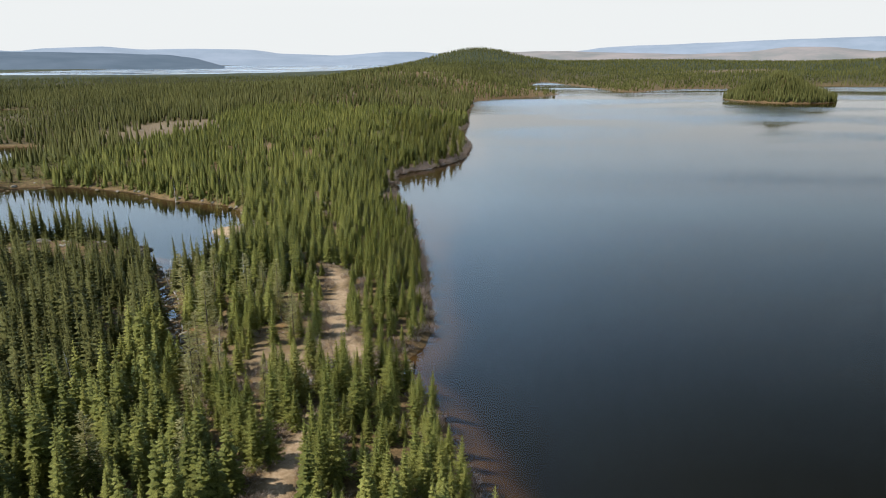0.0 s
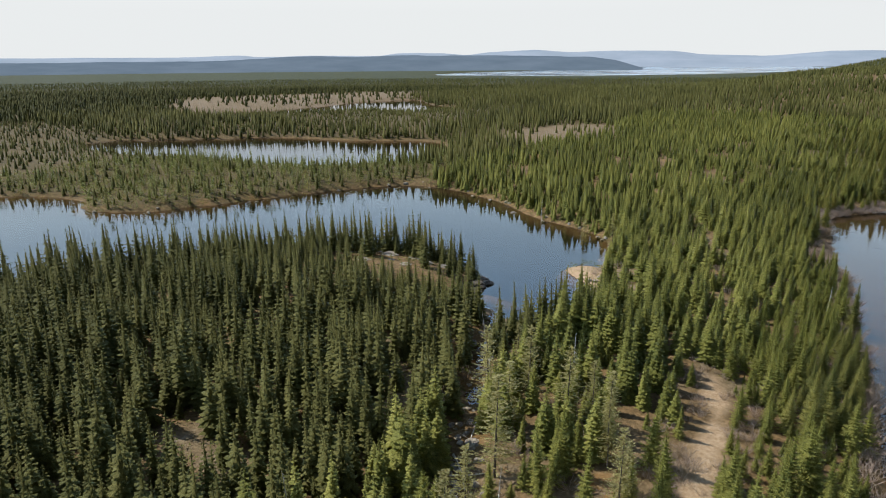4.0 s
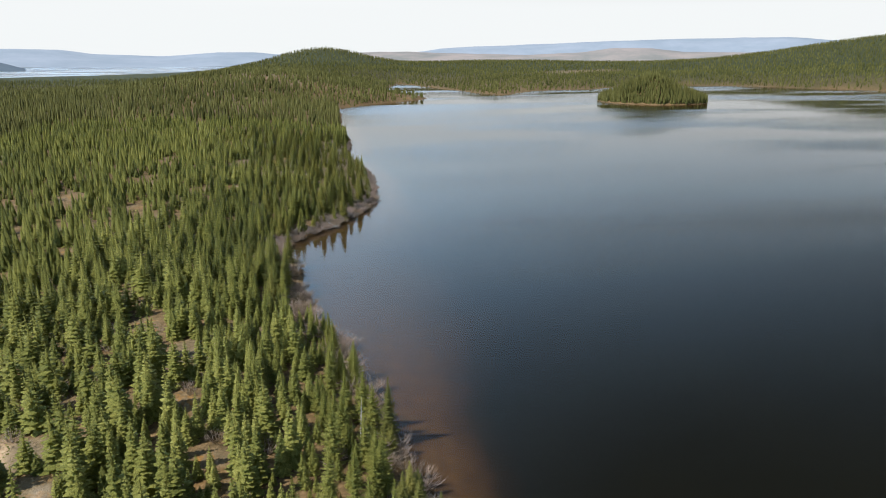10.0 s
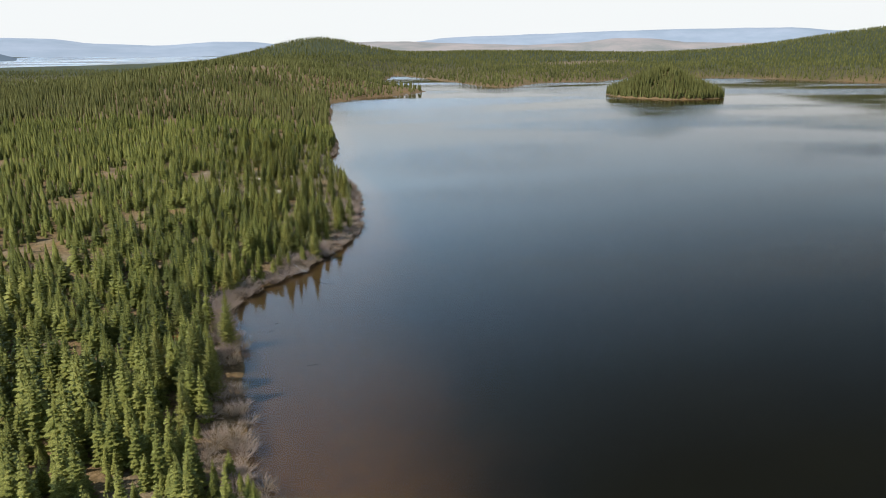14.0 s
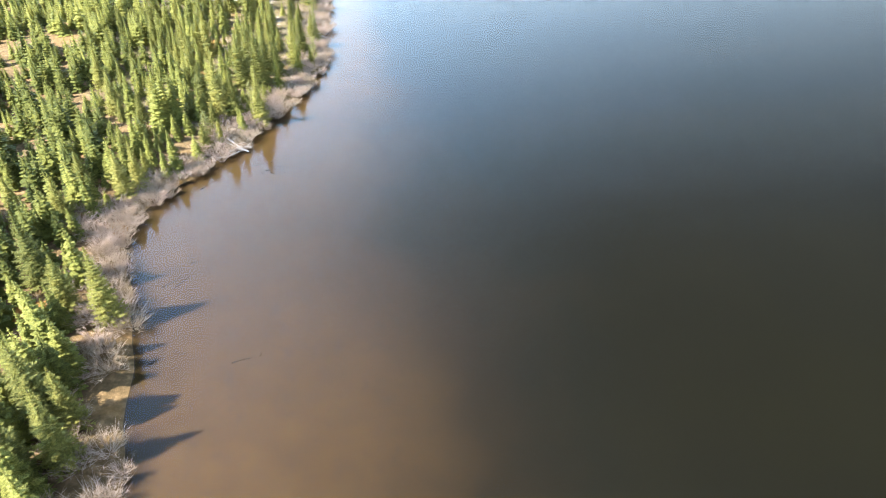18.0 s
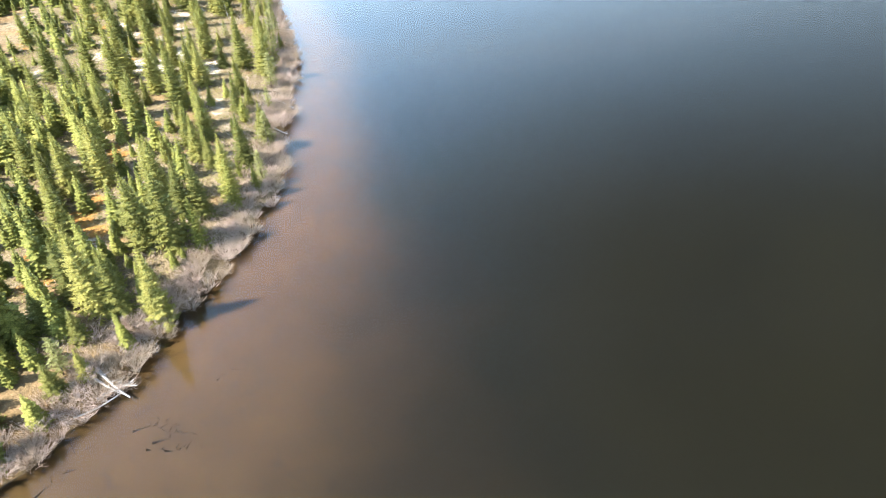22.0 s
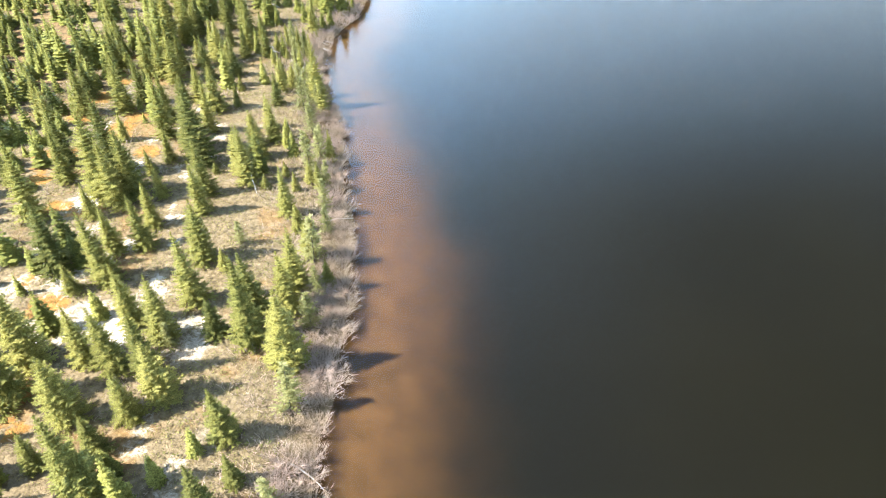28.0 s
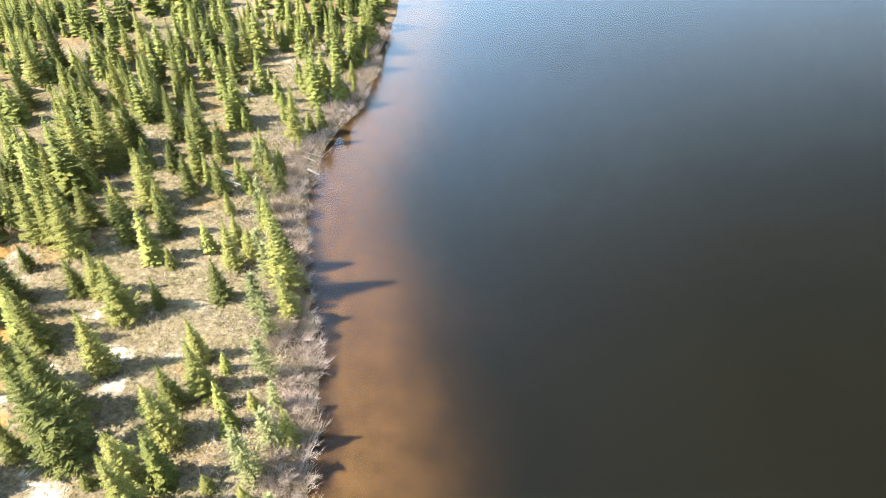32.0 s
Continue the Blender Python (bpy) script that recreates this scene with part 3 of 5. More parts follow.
def part(name, data, parent, label="", at=None):
    """One mesh object under a thing or a part."""
    ob = new(name, data)
    ob.parent = parent
    if at is not None:
        ob.matrix_basis = at
    return tagged(ob, label)


# ---- the large structure ----
sedge_on = np.maximum.reduce([soft_in(MX, MY, r, e) for r, e in ((BOG, 8), (BOG_FAR, 20), (BOG_RIDGE, 40), (BOG_EAST, 40))])
sand_on = 0.95 * np.maximum(np.clip((1.75 + np.clip((104 - MY) / 25.0, 0, 1) * 0.4 - along(MX, MY, TRACK)) / 1.1 + (fbm(MX, MY, 3.5, 43) - 0.58) * 3.2, 0, 1), np.clip((1.8 - along(MX, MY, TRACK_NEAR)) / 1.1 + (fbm(MX, MY, 3.5, 47) - 0.5) * 2.2, 0, 1))
sand_on = np.maximum(sand_on, np.clip(0.95 - np.hypot((MX + 16) / 12, (MY - 72) / 9), 0, 0.5) * np.clip((fbm(MX, MY, 5.0, 49) - 0.3) * 3, 0, 1))
sand_on = np.maximum(sand_on, np.clip(inside(MX, MY, rounded(BAR, 2)) / 0.5 + 1.5, 0, 1))
for cx, cy, rx, ry in ISLETS:
    sand_on = np.maximum(sand_on, np.clip(2.2 - np.hypot((MX - cx) / rx, (MY - cy) / ry), 0, 0.7))
clear_on = np.maximum(soft_in(MX, MY, CLEARING, 6) * (MD < 40), 0.85 * np.clip((0.33 - fbm(MX, MY, 9.0, 61)) * 9, 0, 1) * (MY > 60) * (MX > -60) * (MX < 30))
glade_on = spots(MX, MY, GLADES)
clear_on = np.maximum(clear_on, 0.75 * glade_on)
clear_on = np.maximum(clear_on, np.clip(1.3 - np.hypot((MX + 22) / 10, (MY - 76) / 11), 0, 0.4))
woods_on = np.clip((np.hypot(MX, MY - 100) - 650) / 500, 0, 1) * (1 - sedge_on) * np.clip(MD / 4 + 0.4, 0, 1)
woods_on = np.maximum(woods_on, 0.5 * np.clip((-112 - MX) / 20, 0, 1) * (1 - sedge_on) * np.clip(MD / 4, 0, 1))
lichen_on, moss_on = spots(MX, MY, LICHEN_A, LICHEN_B), np.maximum(spots(MX, MY, MOSS_A, MOSS_B), 0.42 * glade_on)
bay_grey_on = 0.9 * np.exp(-((MY - 196) / 44.0) ** 2)
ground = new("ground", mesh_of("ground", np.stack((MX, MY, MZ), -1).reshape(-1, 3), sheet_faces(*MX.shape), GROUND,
             (("clearing", clear_on), ("sedge", sedge_on), ("sand", sand_on), ("woods", woods_on), ("bay_grey", bay_grey_on), ("lichen", lichen_on), ("moss", moss_on))))
ground.data.polygons.foreach_set("use_smooth", np.ones(len(ground.data.polygons), bool))
tagged(ground, "northern forest floor of brown heath, orange moss and pale lichen", "ground", kind="structure")

wx, wy = np.meshgrid(np.linspace(-4600, 4600, 24), np.linspace(-700, 4600, 16))
water = new("water", mesh_of("water", np.stack((wx, wy, np.zeros_like(wx)), -1).reshape(-1, 3), sheet_faces(*wx.shape), WATER))
tagged(water, "calm tea-brown lake water, dark and clear, with faint ripples", "water", kind="structure")


def ridge(name, label, material, far, stops, seed, depth=700, rough=9.0):
    """A distant range: an uneven crest over its slopes, from bearings (degrees to the left) and crest heights."""
    b = np.linspace(stops[0][0], stops[-1][0], 160)
    crest = np.interp(b, [s[0] for s in stops][::1 if stops[0][0] < stops[-1][0] else -1], [s[1] for s in stops][::1 if stops[0][0] < stops[-1][0] else -1])
    crest = crest + (fbm(b * 1.0, b * 0 + seed, 1.6, seed, 4) - 0.5) * rough
    rows = []
    for f, lift in ((0.0, -0.1), (0.25, 0.30), (0.5, 0.62), (0.75, 0.86), (1.0, 1.0), (1.25, 0.7)):
        r = far + depth * f
        rows.append(np.stack((-np.sin(np.radians(b)) * r, np.cos(np.radians(b)) * r, crest * lift + (fbm(b, b * 0 + f * 9, 2.0, seed + 5) - 0.5) * rough * (f < 0.9)), -1))
    v = np.array(rows)
    me = mesh_of(name, v.reshape(-1, 3), sheet_faces(6, 160), material)
    me.polygons.foreach_set("use_smooth", np.ones(len(me.polygons), bool))
    return tagged(new(name, me), label, "hills", kind="structure")


ridge("backdrop_hills_west", "long wooded hills beyond the big lake, blue with painted haze", NEAR_HAZE_BLUE, 2650,
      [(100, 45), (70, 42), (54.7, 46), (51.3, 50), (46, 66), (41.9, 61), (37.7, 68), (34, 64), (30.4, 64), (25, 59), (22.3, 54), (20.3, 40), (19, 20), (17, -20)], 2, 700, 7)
ridge("backdrop_range_west", "range on the horizon, pale blue with painted haze", FAR_HAZE_BLUE, 3850,
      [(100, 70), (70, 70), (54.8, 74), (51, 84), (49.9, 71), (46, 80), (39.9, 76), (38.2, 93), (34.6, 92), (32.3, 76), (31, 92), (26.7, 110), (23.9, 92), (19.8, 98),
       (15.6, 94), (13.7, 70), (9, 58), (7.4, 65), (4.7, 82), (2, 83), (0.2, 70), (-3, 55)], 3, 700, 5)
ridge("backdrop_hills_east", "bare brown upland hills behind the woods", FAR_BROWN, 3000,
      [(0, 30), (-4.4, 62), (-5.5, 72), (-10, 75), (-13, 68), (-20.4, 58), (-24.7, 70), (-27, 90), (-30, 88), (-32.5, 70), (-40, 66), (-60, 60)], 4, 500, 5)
ridge("backdrop_range_east", "mountain range on the horizon, grey-blue with painted haze", FAR_HAZE_BLUE, 3900,
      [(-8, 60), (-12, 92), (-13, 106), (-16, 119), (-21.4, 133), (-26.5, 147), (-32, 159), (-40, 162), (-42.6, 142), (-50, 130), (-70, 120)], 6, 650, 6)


# ---- trees: shapes of unit height ----
def spruce_shape(seed, whorls, arms, width=0.16, foot=0.05, ragged=0.2):
    """Crown of a spruce: whorls of layered sprays, each a midrib with short side shoots, about a plain inner cone."""
    r = random.Random(seed)
    v, f = [], []

    def tri(*pts):
        n = len(v)
        v.extend(pts)
        f.append((n, n + 1, n + 2))
    for j in range(7):
        a, b = 6.283 * j / 7, 6.283 * (j + 1) / 7
        q = width * 0.36
        tri((0, 0, 0.93), (math.cos(a) * q, math.sin(a) * q, foot + 0.02), (math.cos(b) * q, math.sin(b) * q, foot + 0.02))
    lop = [r.uniform(0.82, 1.12) for _ in range(5)]
    for i in range(whorls):
        u = min(max((i + r.uniform(-0.2, 0.2)) / whorls, 0.0), 0.985)
        z = foot + (1 - foot) * u ** 0.94
        rad = width * ((1 - u) ** 0.95) * r.uniform(1 - ragged, 1 + ragged * 0.6) + 0.008
        n = max(4, round(arms * (1 - 0.55 * u)))
        a0 = r.uniform(0, 6.28)
        for j in range(n):
            a = a0 + 6.283 * (j + r.uniform(-0.35, 0.35)) / n
            lr = rad * r.uniform(0.72, 1.12) * lop[int(a / 1.2567) % 5]
            ca, sa = math.cos(a), math.sin(a)
            drop = lr * (r.uniform(0.25, 0.5) * (1 - u) - 0.35 * u)
            half = min(lr * 0.36, 0.045) + 0.004

            def at(t, side, dz):
                return (ca * lr * t - sa * side, sa * lr * t + ca * side, z - drop * t + 0.22 * lr * t * t * t + dz)
            for t in (0.22, 0.42, 0.60, 0.76, 0.89):
                for side in (-1, 1):
                    reach = half * (1.25 - 0.75 * t) * r.uniform(0.7, 1.25)
                    tri(at(t - 0.07, 0, 0.003), at(t + 0.17, side * reach, r.uniform(-0.012, 0.002)), at(t + 0.09, 0, -0.002))
            tri(at(0.74, -half * 0.2, 0), at(0.74, half * 0.2, 0), at(1.08, 0.0, 0.004))
            tri(at(0.15, 0, 0.0), at(0.5, r.uniform(-half, half) * 0.3, -0.022), at(0.8, 0, 0.0))
    for a in (0.3, 2.4, 4.5):
        tri((0.006 * math.cos(a), 0.006 * math.sin(a), 0.92), (0.006 * math.cos(a + 2.1), 0.006 * math.sin(a + 2.1), 0.92), (0, 0, 1.0))
    return np.array(v), np.array(f)


def spire_shape(seed, count, width=0.18, foot=0.03, core=5):
    """A spruce further off: kite-shaped sprays in layers up a pointed spire, about a plain inner cone."""
    r = random.Random(seed)
    v, f = [(0, 0, 0.95)], []
    heart = 0.36 if count > 40 else 0.5
    for j in range(core):
        a = 6.283 * j / core
        v.append((math.cos(a) * width * heart, math.sin(a) * width * heart, foot + 0.02))
        f.append((0, 1 + j, 1 + (j + 1) % core))
    layers = 19 if count > 100 else (14 if count > 30 else 7)
    weight = [(1 - i / layers) + 0.22 for i in range(layers)]
    for i in range(layers):
        u = (i + r.uniform(-0.15, 0.15)) / layers
        n = max(3, round(count * weight[i] / sum(weight)))
        ring = width * max(1 - u, 0.0) ** 0.95 * r.uniform(0.85, 1.1) + 0.010
        a0 = r.uniform(0, 6.283)
        for j in range(n):
            z = foot + (1 - foot) * min(u + r.uniform(-0.010, 0.010), 0.985)
            rad = ring * r.uniform(0.8, 1.15)
            a = a0 + 6.283 * (j + r.uniform(-0.3, 0.3)) / n
            ca, sa = math.cos(a), math.sin(a)
            w = min(2.5 * rad / n, 0.34 * rad) + 0.004
            drop = rad * (r.uniform(0.18, 0.5) * (1 - u) - 0.30 * u)
            k = len(v)
            if count < 50:
                w *= 0.8
                v += [(ca * rad * 0.3 - sa * w, sa * rad * 0.3 + ca * w, z), (ca * rad * 0.3 + sa * w, sa * rad * 0.3 - ca * w, z), (ca * rad, sa * rad, z - drop)]
                f.append((k, k + 1, k + 2))
                continue
            v += [(ca * rad * 0.2, sa * rad * 0.2, z + 0.012), (ca * rad * 0.66 - sa * w, sa * rad * 0.66 + ca * w, z - drop * 0.8 - 0.008),
                  (ca * rad, sa * rad, z - drop * 0.85), (ca * rad * 0.66 + sa * w, sa * rad * 0.66 - ca * w, z - drop * 0.8 - 0.008)]
            f += [(k, k + 1, k + 2), (k, k + 2, k + 3)]
    n = len(v)
    v += [(0.008, 0, 0.90), (-0.005, 0.007, 0.90), (-0.005, -0.007, 0.90), (0, 0, 1.0)]
    f += [(n, n + 1, n + 3), (n + 1, n + 2, n + 3), (n + 2, n, n + 3)]
    return np.array(v), np.array(f)


def tier_shape(seed, tiers, sides, width=0.15, foot=0.04):
    """A simpler crown for trees further off: uneven toothed skirts one over another."""
    r = random.Random(seed)
    v, f = [], []
    for i in range(tiers):
        u = i / tiers
        z0, z1 = foot + (1 - foot) * u, foot + (1 - foot) * min(1.0, u + 1.7 / tiers)
        rad = width * (1 - u) ** 0.9 + 0.01
        a0, n = r.uniform(0, 6.28), len(v)
        v.append((r.uniform(-0.01, 0.01), r.uniform(-0.01, 0.01), z1))
        for j in range(sides * 2):
            a = a0 + 3.1416 * j / sides
            q = rad * (r.uniform(0.8, 1.2) if j % 2 else r.uniform(0.5, 0.72))
            v.append((math.cos(a) * q, math.sin(a) * q, z0 + (0.0 if j % 2 else 0.35 / tiers) + r.uniform(-0.3, 0.2) / tiers))
        for j in range(sides * 2):
            f.append((n, n + 1 + j, n + 1 + (j + 1) % (sides * 2)))
    return np.array(v), np.array(f)


def trunk_shape(radius=0.013, top=0.9, sides=6, sweep=0.01, seed=0):
    r = random.Random(seed)
    v, f = [], []
    levels = (-0.04, 0.03, 0.35, 0.7, top)
    bx = [r.uniform(-sweep, sweep) for _ in levels]
    for i, z in enumerate(levels):
        q = radius * (1.45 if i == 0 else 1.0 - 0.9 * max(z, 0) / top)
        for j in range(sides):
            a = 6.283 * j / sides
            v.append((math.cos(a) * q + bx[i] * (i > 1), math.sin(a) * q, z))
    for i in range(len(levels) - 1):
        for j in range(sides):
            a, b = i * sides + j, i * sides + (j + 1) % sides
            f += [(a, b, b + sides), (a, b + sides, a + sides)]
    return np.array(v), np.array(f)


def larch_shape(seed, whorls=26, arms=6, width=0.19, tuft=0.016):
    """Airy crown: thin level shoots with small tufts and much air between them."""
    r = random.Random(seed)
    v, f = [], []
    for i in range(whorls):
        u = i / whorls
        z = 0.1 + 0.9 * u
        for j in range(max(3, round(arms * (1 - 0.4 * u)))):
            a = r.uniform(0, 6.283)
            lr = (width * (1 - u) ** 0.75 + 0.02) * r.uniform(0.5, 1.15)
            lift = lr * r.uniform(-0.15, 0.3)
            ca, sa = math.cos(a), math.sin(a)
            for s in range(5):
                t = (s + r.uniform(0.2, 0.9)) / 5
                w = tuft * r.uniform(0.6, 1.5)
                p = np.array((ca * lr * t, sa * lr * t, z + lift * t))
                q = np.array((r.uniform(-1, 1), r.uniform(-1, 1), r.uniform(-0.6, 1.0))) * w
                n = len(v)
                v += [p - np.array((-sa, ca, 0)) * w * 0.5, p + np.array((-sa, ca, 0)) * w * 0.5, p + q + np.array((ca, sa, 0)) * w]
                f.append((n, n + 1, n + 2))
            n = len(v)
            v += [(0, 0, z), (ca * lr, sa * lr, z + lift), (ca * lr * 0.5, sa * lr * 0.5, z + lift * 0.5 - 0.006)]
            f.append((n, n + 1, n + 2))
    return np.array([tuple(p) for p in v]), np.array(f)


def twig_shape(seed, stems, spread=1.0, forks=3, thick=0.016):
    """A bare bush: stems that lean outwards and fork into fine twigs."""
    r = random.Random(seed)
    v, f = [], []

    def blade(p, q, w):
        d = (q - p)
        s = d.cross(Vector((r.uniform(-1, 1), r.uniform(-1, 1), r.uniform(-1, 1)))).normalized() * w
        n = len(v)
        v.extend([tuple(p - s), tuple(p + s), tuple(q)])
        f.append((n, n + 1, n + 2))
        s2 = d.cross(s).normalized() * w
        n = len(v)
        v.extend([tuple(p - s2), tuple(p + s2), tuple(q)])
        f.append((n, n + 1, n + 2))
    for _ in range(stems):
        a, lean = r.uniform(0, 6.283), r.uniform(0.15, 1.0) * spread
        base = Vector((math.cos(a), math.sin(a), 0)) * r.uniform(0, 0.35)
        way = Vector((math.cos(a) * lean, math.sin(a) * lean, r.uniform(0.55, 1.0)))
        knee = base + way * r.uniform(0.45, 0.6)
        blade(base, knee, thick)
        for _ in range(forks):
            tip = knee + (way * 0.5 + Vector((r.uniform(-0.4, 0.4), r.uniform(-0.4, 0.4), r.uniform(-0.05, 0.35)))) * r.uniform(0.5, 0.95)
            blade(knee - way * r.uniform(0, 0.15), tip, thick * 0.75)
            fork = knee.lerp(tip, r.uniform(0.3, 0.7))
            blade(fork, fork + Vector((r.uniform(-0.3, 0.3), r.uniform(-0.3, 0.3), r.uniform(0.0, 0.3))), thick * 0.6)
    return np.array(v), np.array(f)


def clump_shape(seed, leaves, size=0.16):
    """A low heath clump: small leaning leaves over a dome."""
    r = random.Random(seed)
    v, f = [], []
    for _ in range(leaves):
        a, e = r.uniform(0, 6.283), r.uniform(0.05, 1.5)
        q = Vector((math.cos(a) * math.cos(e), math.sin(a) * math.cos(e), math.sin(e) * 0.7)) * r.uniform(0.55, 1.0)
        n = len(v)
        for _ in range(3):
            v.append(tuple(q + Vector((r.uniform(-1, 1), r.uniform(-1, 1), r.uniform(-0.6, 0.8))) * size))
        f.append((n, n + 1, n + 2))
    return np.array(v), np.array(f)


def scatter(name, label, category, shapes, material, x, y, z, tall, wide, seed, tone=(0.0, 1.0), patches=0.0):
    """Very many of a kind in one mesh, each turned and sized, with a tone of its own."""
    rng = np.random.default_rng(seed)
    which = rng.integers(0, len(shapes), len(x))
    vs, fs, ts, base = [], [], [], 0
    for s, (sv, sf) in enumerate(shapes):
        i = np.nonzero(which == s)[0]
        if not len(i):
            continue
        a = rng.uniform(0, 6.283, len(i))
        ca, sa = np.cos(a)[:, None], np.sin(a)[:, None]
        lx, ly = rng.normal(0, 0.025, (2, len(i)))
        w, h = wide[i][:, None], tall[i][:, None]
        px = (sv[None, :, 0] * ca - sv[None, :, 1] * sa) * w + lx[:, None] * sv[None, :, 2] * h + x[i][:, None]
        py = (sv[None, :, 0] * sa + sv[None, :, 1] * ca) * w + ly[:, None] * sv[None, :, 2] * h + y[i][:, None]
        pz = sv[None, :, 2] * h + z[i][:, None]
        vs.append(np.stack((px, py, pz), -1).reshape(-1, 3))
        fs.append((sf[None] + (np.arange(len(i)) * len(sv))[:, None, None] + base).reshape(-1, 3))
        own = rng.uniform(0, 1, len(i))
        stand = np.clip((fbm(x[i], y[i], 24.0, 301) - 0.5) * 2.2 + 0.5, 0, 1)
        own = tone[0] + (tone[1] - tone[0]) * (own * (1 - patches) + stand * patches)
        ts.append(np.repeat(own, len(sv)))
        base += len(i) * len(sv)
    ob = new(name, mesh_of(name, np.concatenate(vs), np.concatenate(fs), material, (("tint", np.concatenate(ts)),)))
    return tagged(ob, label, category, kind="stuff")


# ---- where the trees stand ----
STAND_A = [
    (-17.7, 169.0, 6.1), (-18.0, 174.5, 7.5), (-15.9, 175.5, 7.8), (-21.0, 176.6, 6.4), (-15.8, 178.7, 6.2), (-17.5, 179.2, 8.0),
    (-22.0, 182.2, 6.5), (-15.2, 189.4, 7.9), (-18.4, 191.0, 6.0), (-21.1, 194.9, 7.8), (-24.6, 196.2, 5.9), (-21.3, 204.7, 5.8),
    (-25.9, 206.5, 5.5), (-16.6, 209.1, 5.8), (-20.4, 210.6, 4.8), (-15.1, 210.7, 5.7), (-14.7, 213.1, 3.4), (-16.9, 215.2, 5.1),
    (-12.1, 215.7, 3.9), (-13.7, 217.2, 2.8), (-8.7, 218.0, 3.4), (-7.1, 219.3, 3.0), (-15.5, 220.3, 3.6), (-7.7, 222.6, 3.7),
    (-10.5, 224.1, 4.2), (-16.0, 224.2, 4.5), (-14.2, 224.4, 5.9), (-2.3, 224.5, 8.0), (-18.5, 224.8, 3.3), (-5.2, 225.2, 6.8),
]
STAND_B = [
    (-6.9, 225.7, 8.8), (-19.4, 227.3, 5.7), (-8.8, 227.5, 6.2), (-18.5, 230.3, 5.5), (-1.9, 233.1, 8.8), (-4.2, 233.4, 8.1),
    (-10.6, 234.7, 7.1), (-22.1, 235.0, 5.9), (-4.9, 237.0, 5.0), (0.6, 237.2, 6.8), (-1.0, 237.3, 6.7), (-18.5, 239.9, 4.4),
    (-0.1, 240.2, 4.5), (-3.1, 240.3, 7.2), (3.1, 240.5, 7.1), (-12.7, 240.5, 5.7), (-12.0, 244.0, 6.8), (-16.3, 244.0, 4.5),
    (-13.8, 244.0, 5.9), (-4.4, 244.1, 5.5), (-9.0, 244.7, 7.5), (1.3, 245.3, 3.9), (4.7, 246.0, 6.2), (-12.7, 246.7, 5.7),
    (-24.9, 247.0, 5.6), (-10.1, 247.1, 6.7), (-0.1, 247.4, 5.4), (-3.3, 247.7, 3.7), (-16.5, 248.1, 6.2), (-1.3, 250.8, 5.1),
]
STAND_C = [
    (6.8, 251.2, 5.4), (0.6, 251.9, 6.2), (-21.3, 252.7, 5.8), (6.5, 253.6, 3.0), (-8.8, 254.7, 3.1), (0.2, 255.3, 5.2),
    (-2.6, 255.8, 3.1), (-13.8, 256.3, 6.0), (-10.2, 256.5, 5.7), (-17.8, 256.8, 5.1), (3.8, 258.4, 5.2), (-7.3, 258.5, 6.2),
    (-12.0, 258.8, 7.0), (-2.9, 259.9, 8.2), (5.2, 260.5, 3.3), (-17.7, 261.2, 6.7), (-6.6, 262.1, 3.7), (-3.6, 263.3, 3.6),
    (4.3, 263.7, 5.1), (-2.1, 265.7, 4.9), (-6.0, 265.7, 6.5), (-15.3, 266.5, 6.7), (-0.5, 267.3, 5.9), (-10.5, 267.5, 9.1),
    (-2.0, 269.5, 6.7), (7.7, 269.8, 7.8), (-4.5, 270.3, 6.0), (-18.7, 270.7, 7.2), (-23.7, 270.7, 5.2), (-6.6, 270.8, 5.7),
]
STAND_D = [
    (-10.4, 270.9, 8.9), (-14.2, 270.9, 7.9), (-25.7, 271.4, 4.9), (4.6, 272.5, 8.5), (-1.5, 272.9, 6.7), (1.9, 273.3, 4.0),
    (-4.3, 274.6, 6.2), (4.4, 275.7, 6.3), (7.1, 275.8, 6.4), (-0.3, 277.0, 7.4), (7.4, 278.3, 6.7), (-10.0, 278.4, 3.0),
    (10.0, 279.0, 3.2), (-16.6, 279.4, 1.9), (-7.7, 279.7, 7.2), (1.4, 280.8, 2.4), (-12.0, 281.1, 7.1), (-0.5, 281.9, 6.5),
    (8.0, 283.0, 3.8), (-8.2, 283.3, 5.3), (-5.8, 283.9, 5.7), (-24.9, 285.3, 5.8), (7.0, 286.2, 3.3), (-5.9, 287.0, 5.0),
    (-16.8, 288.5, 8.8), (-11.7, 288.6, 4.0), (-1.9, 288.7, 5.9), (5.7, 288.8, 5.6), (-9.8, 290.4, 7.5), (-6.3, 291.8, 3.8),
]
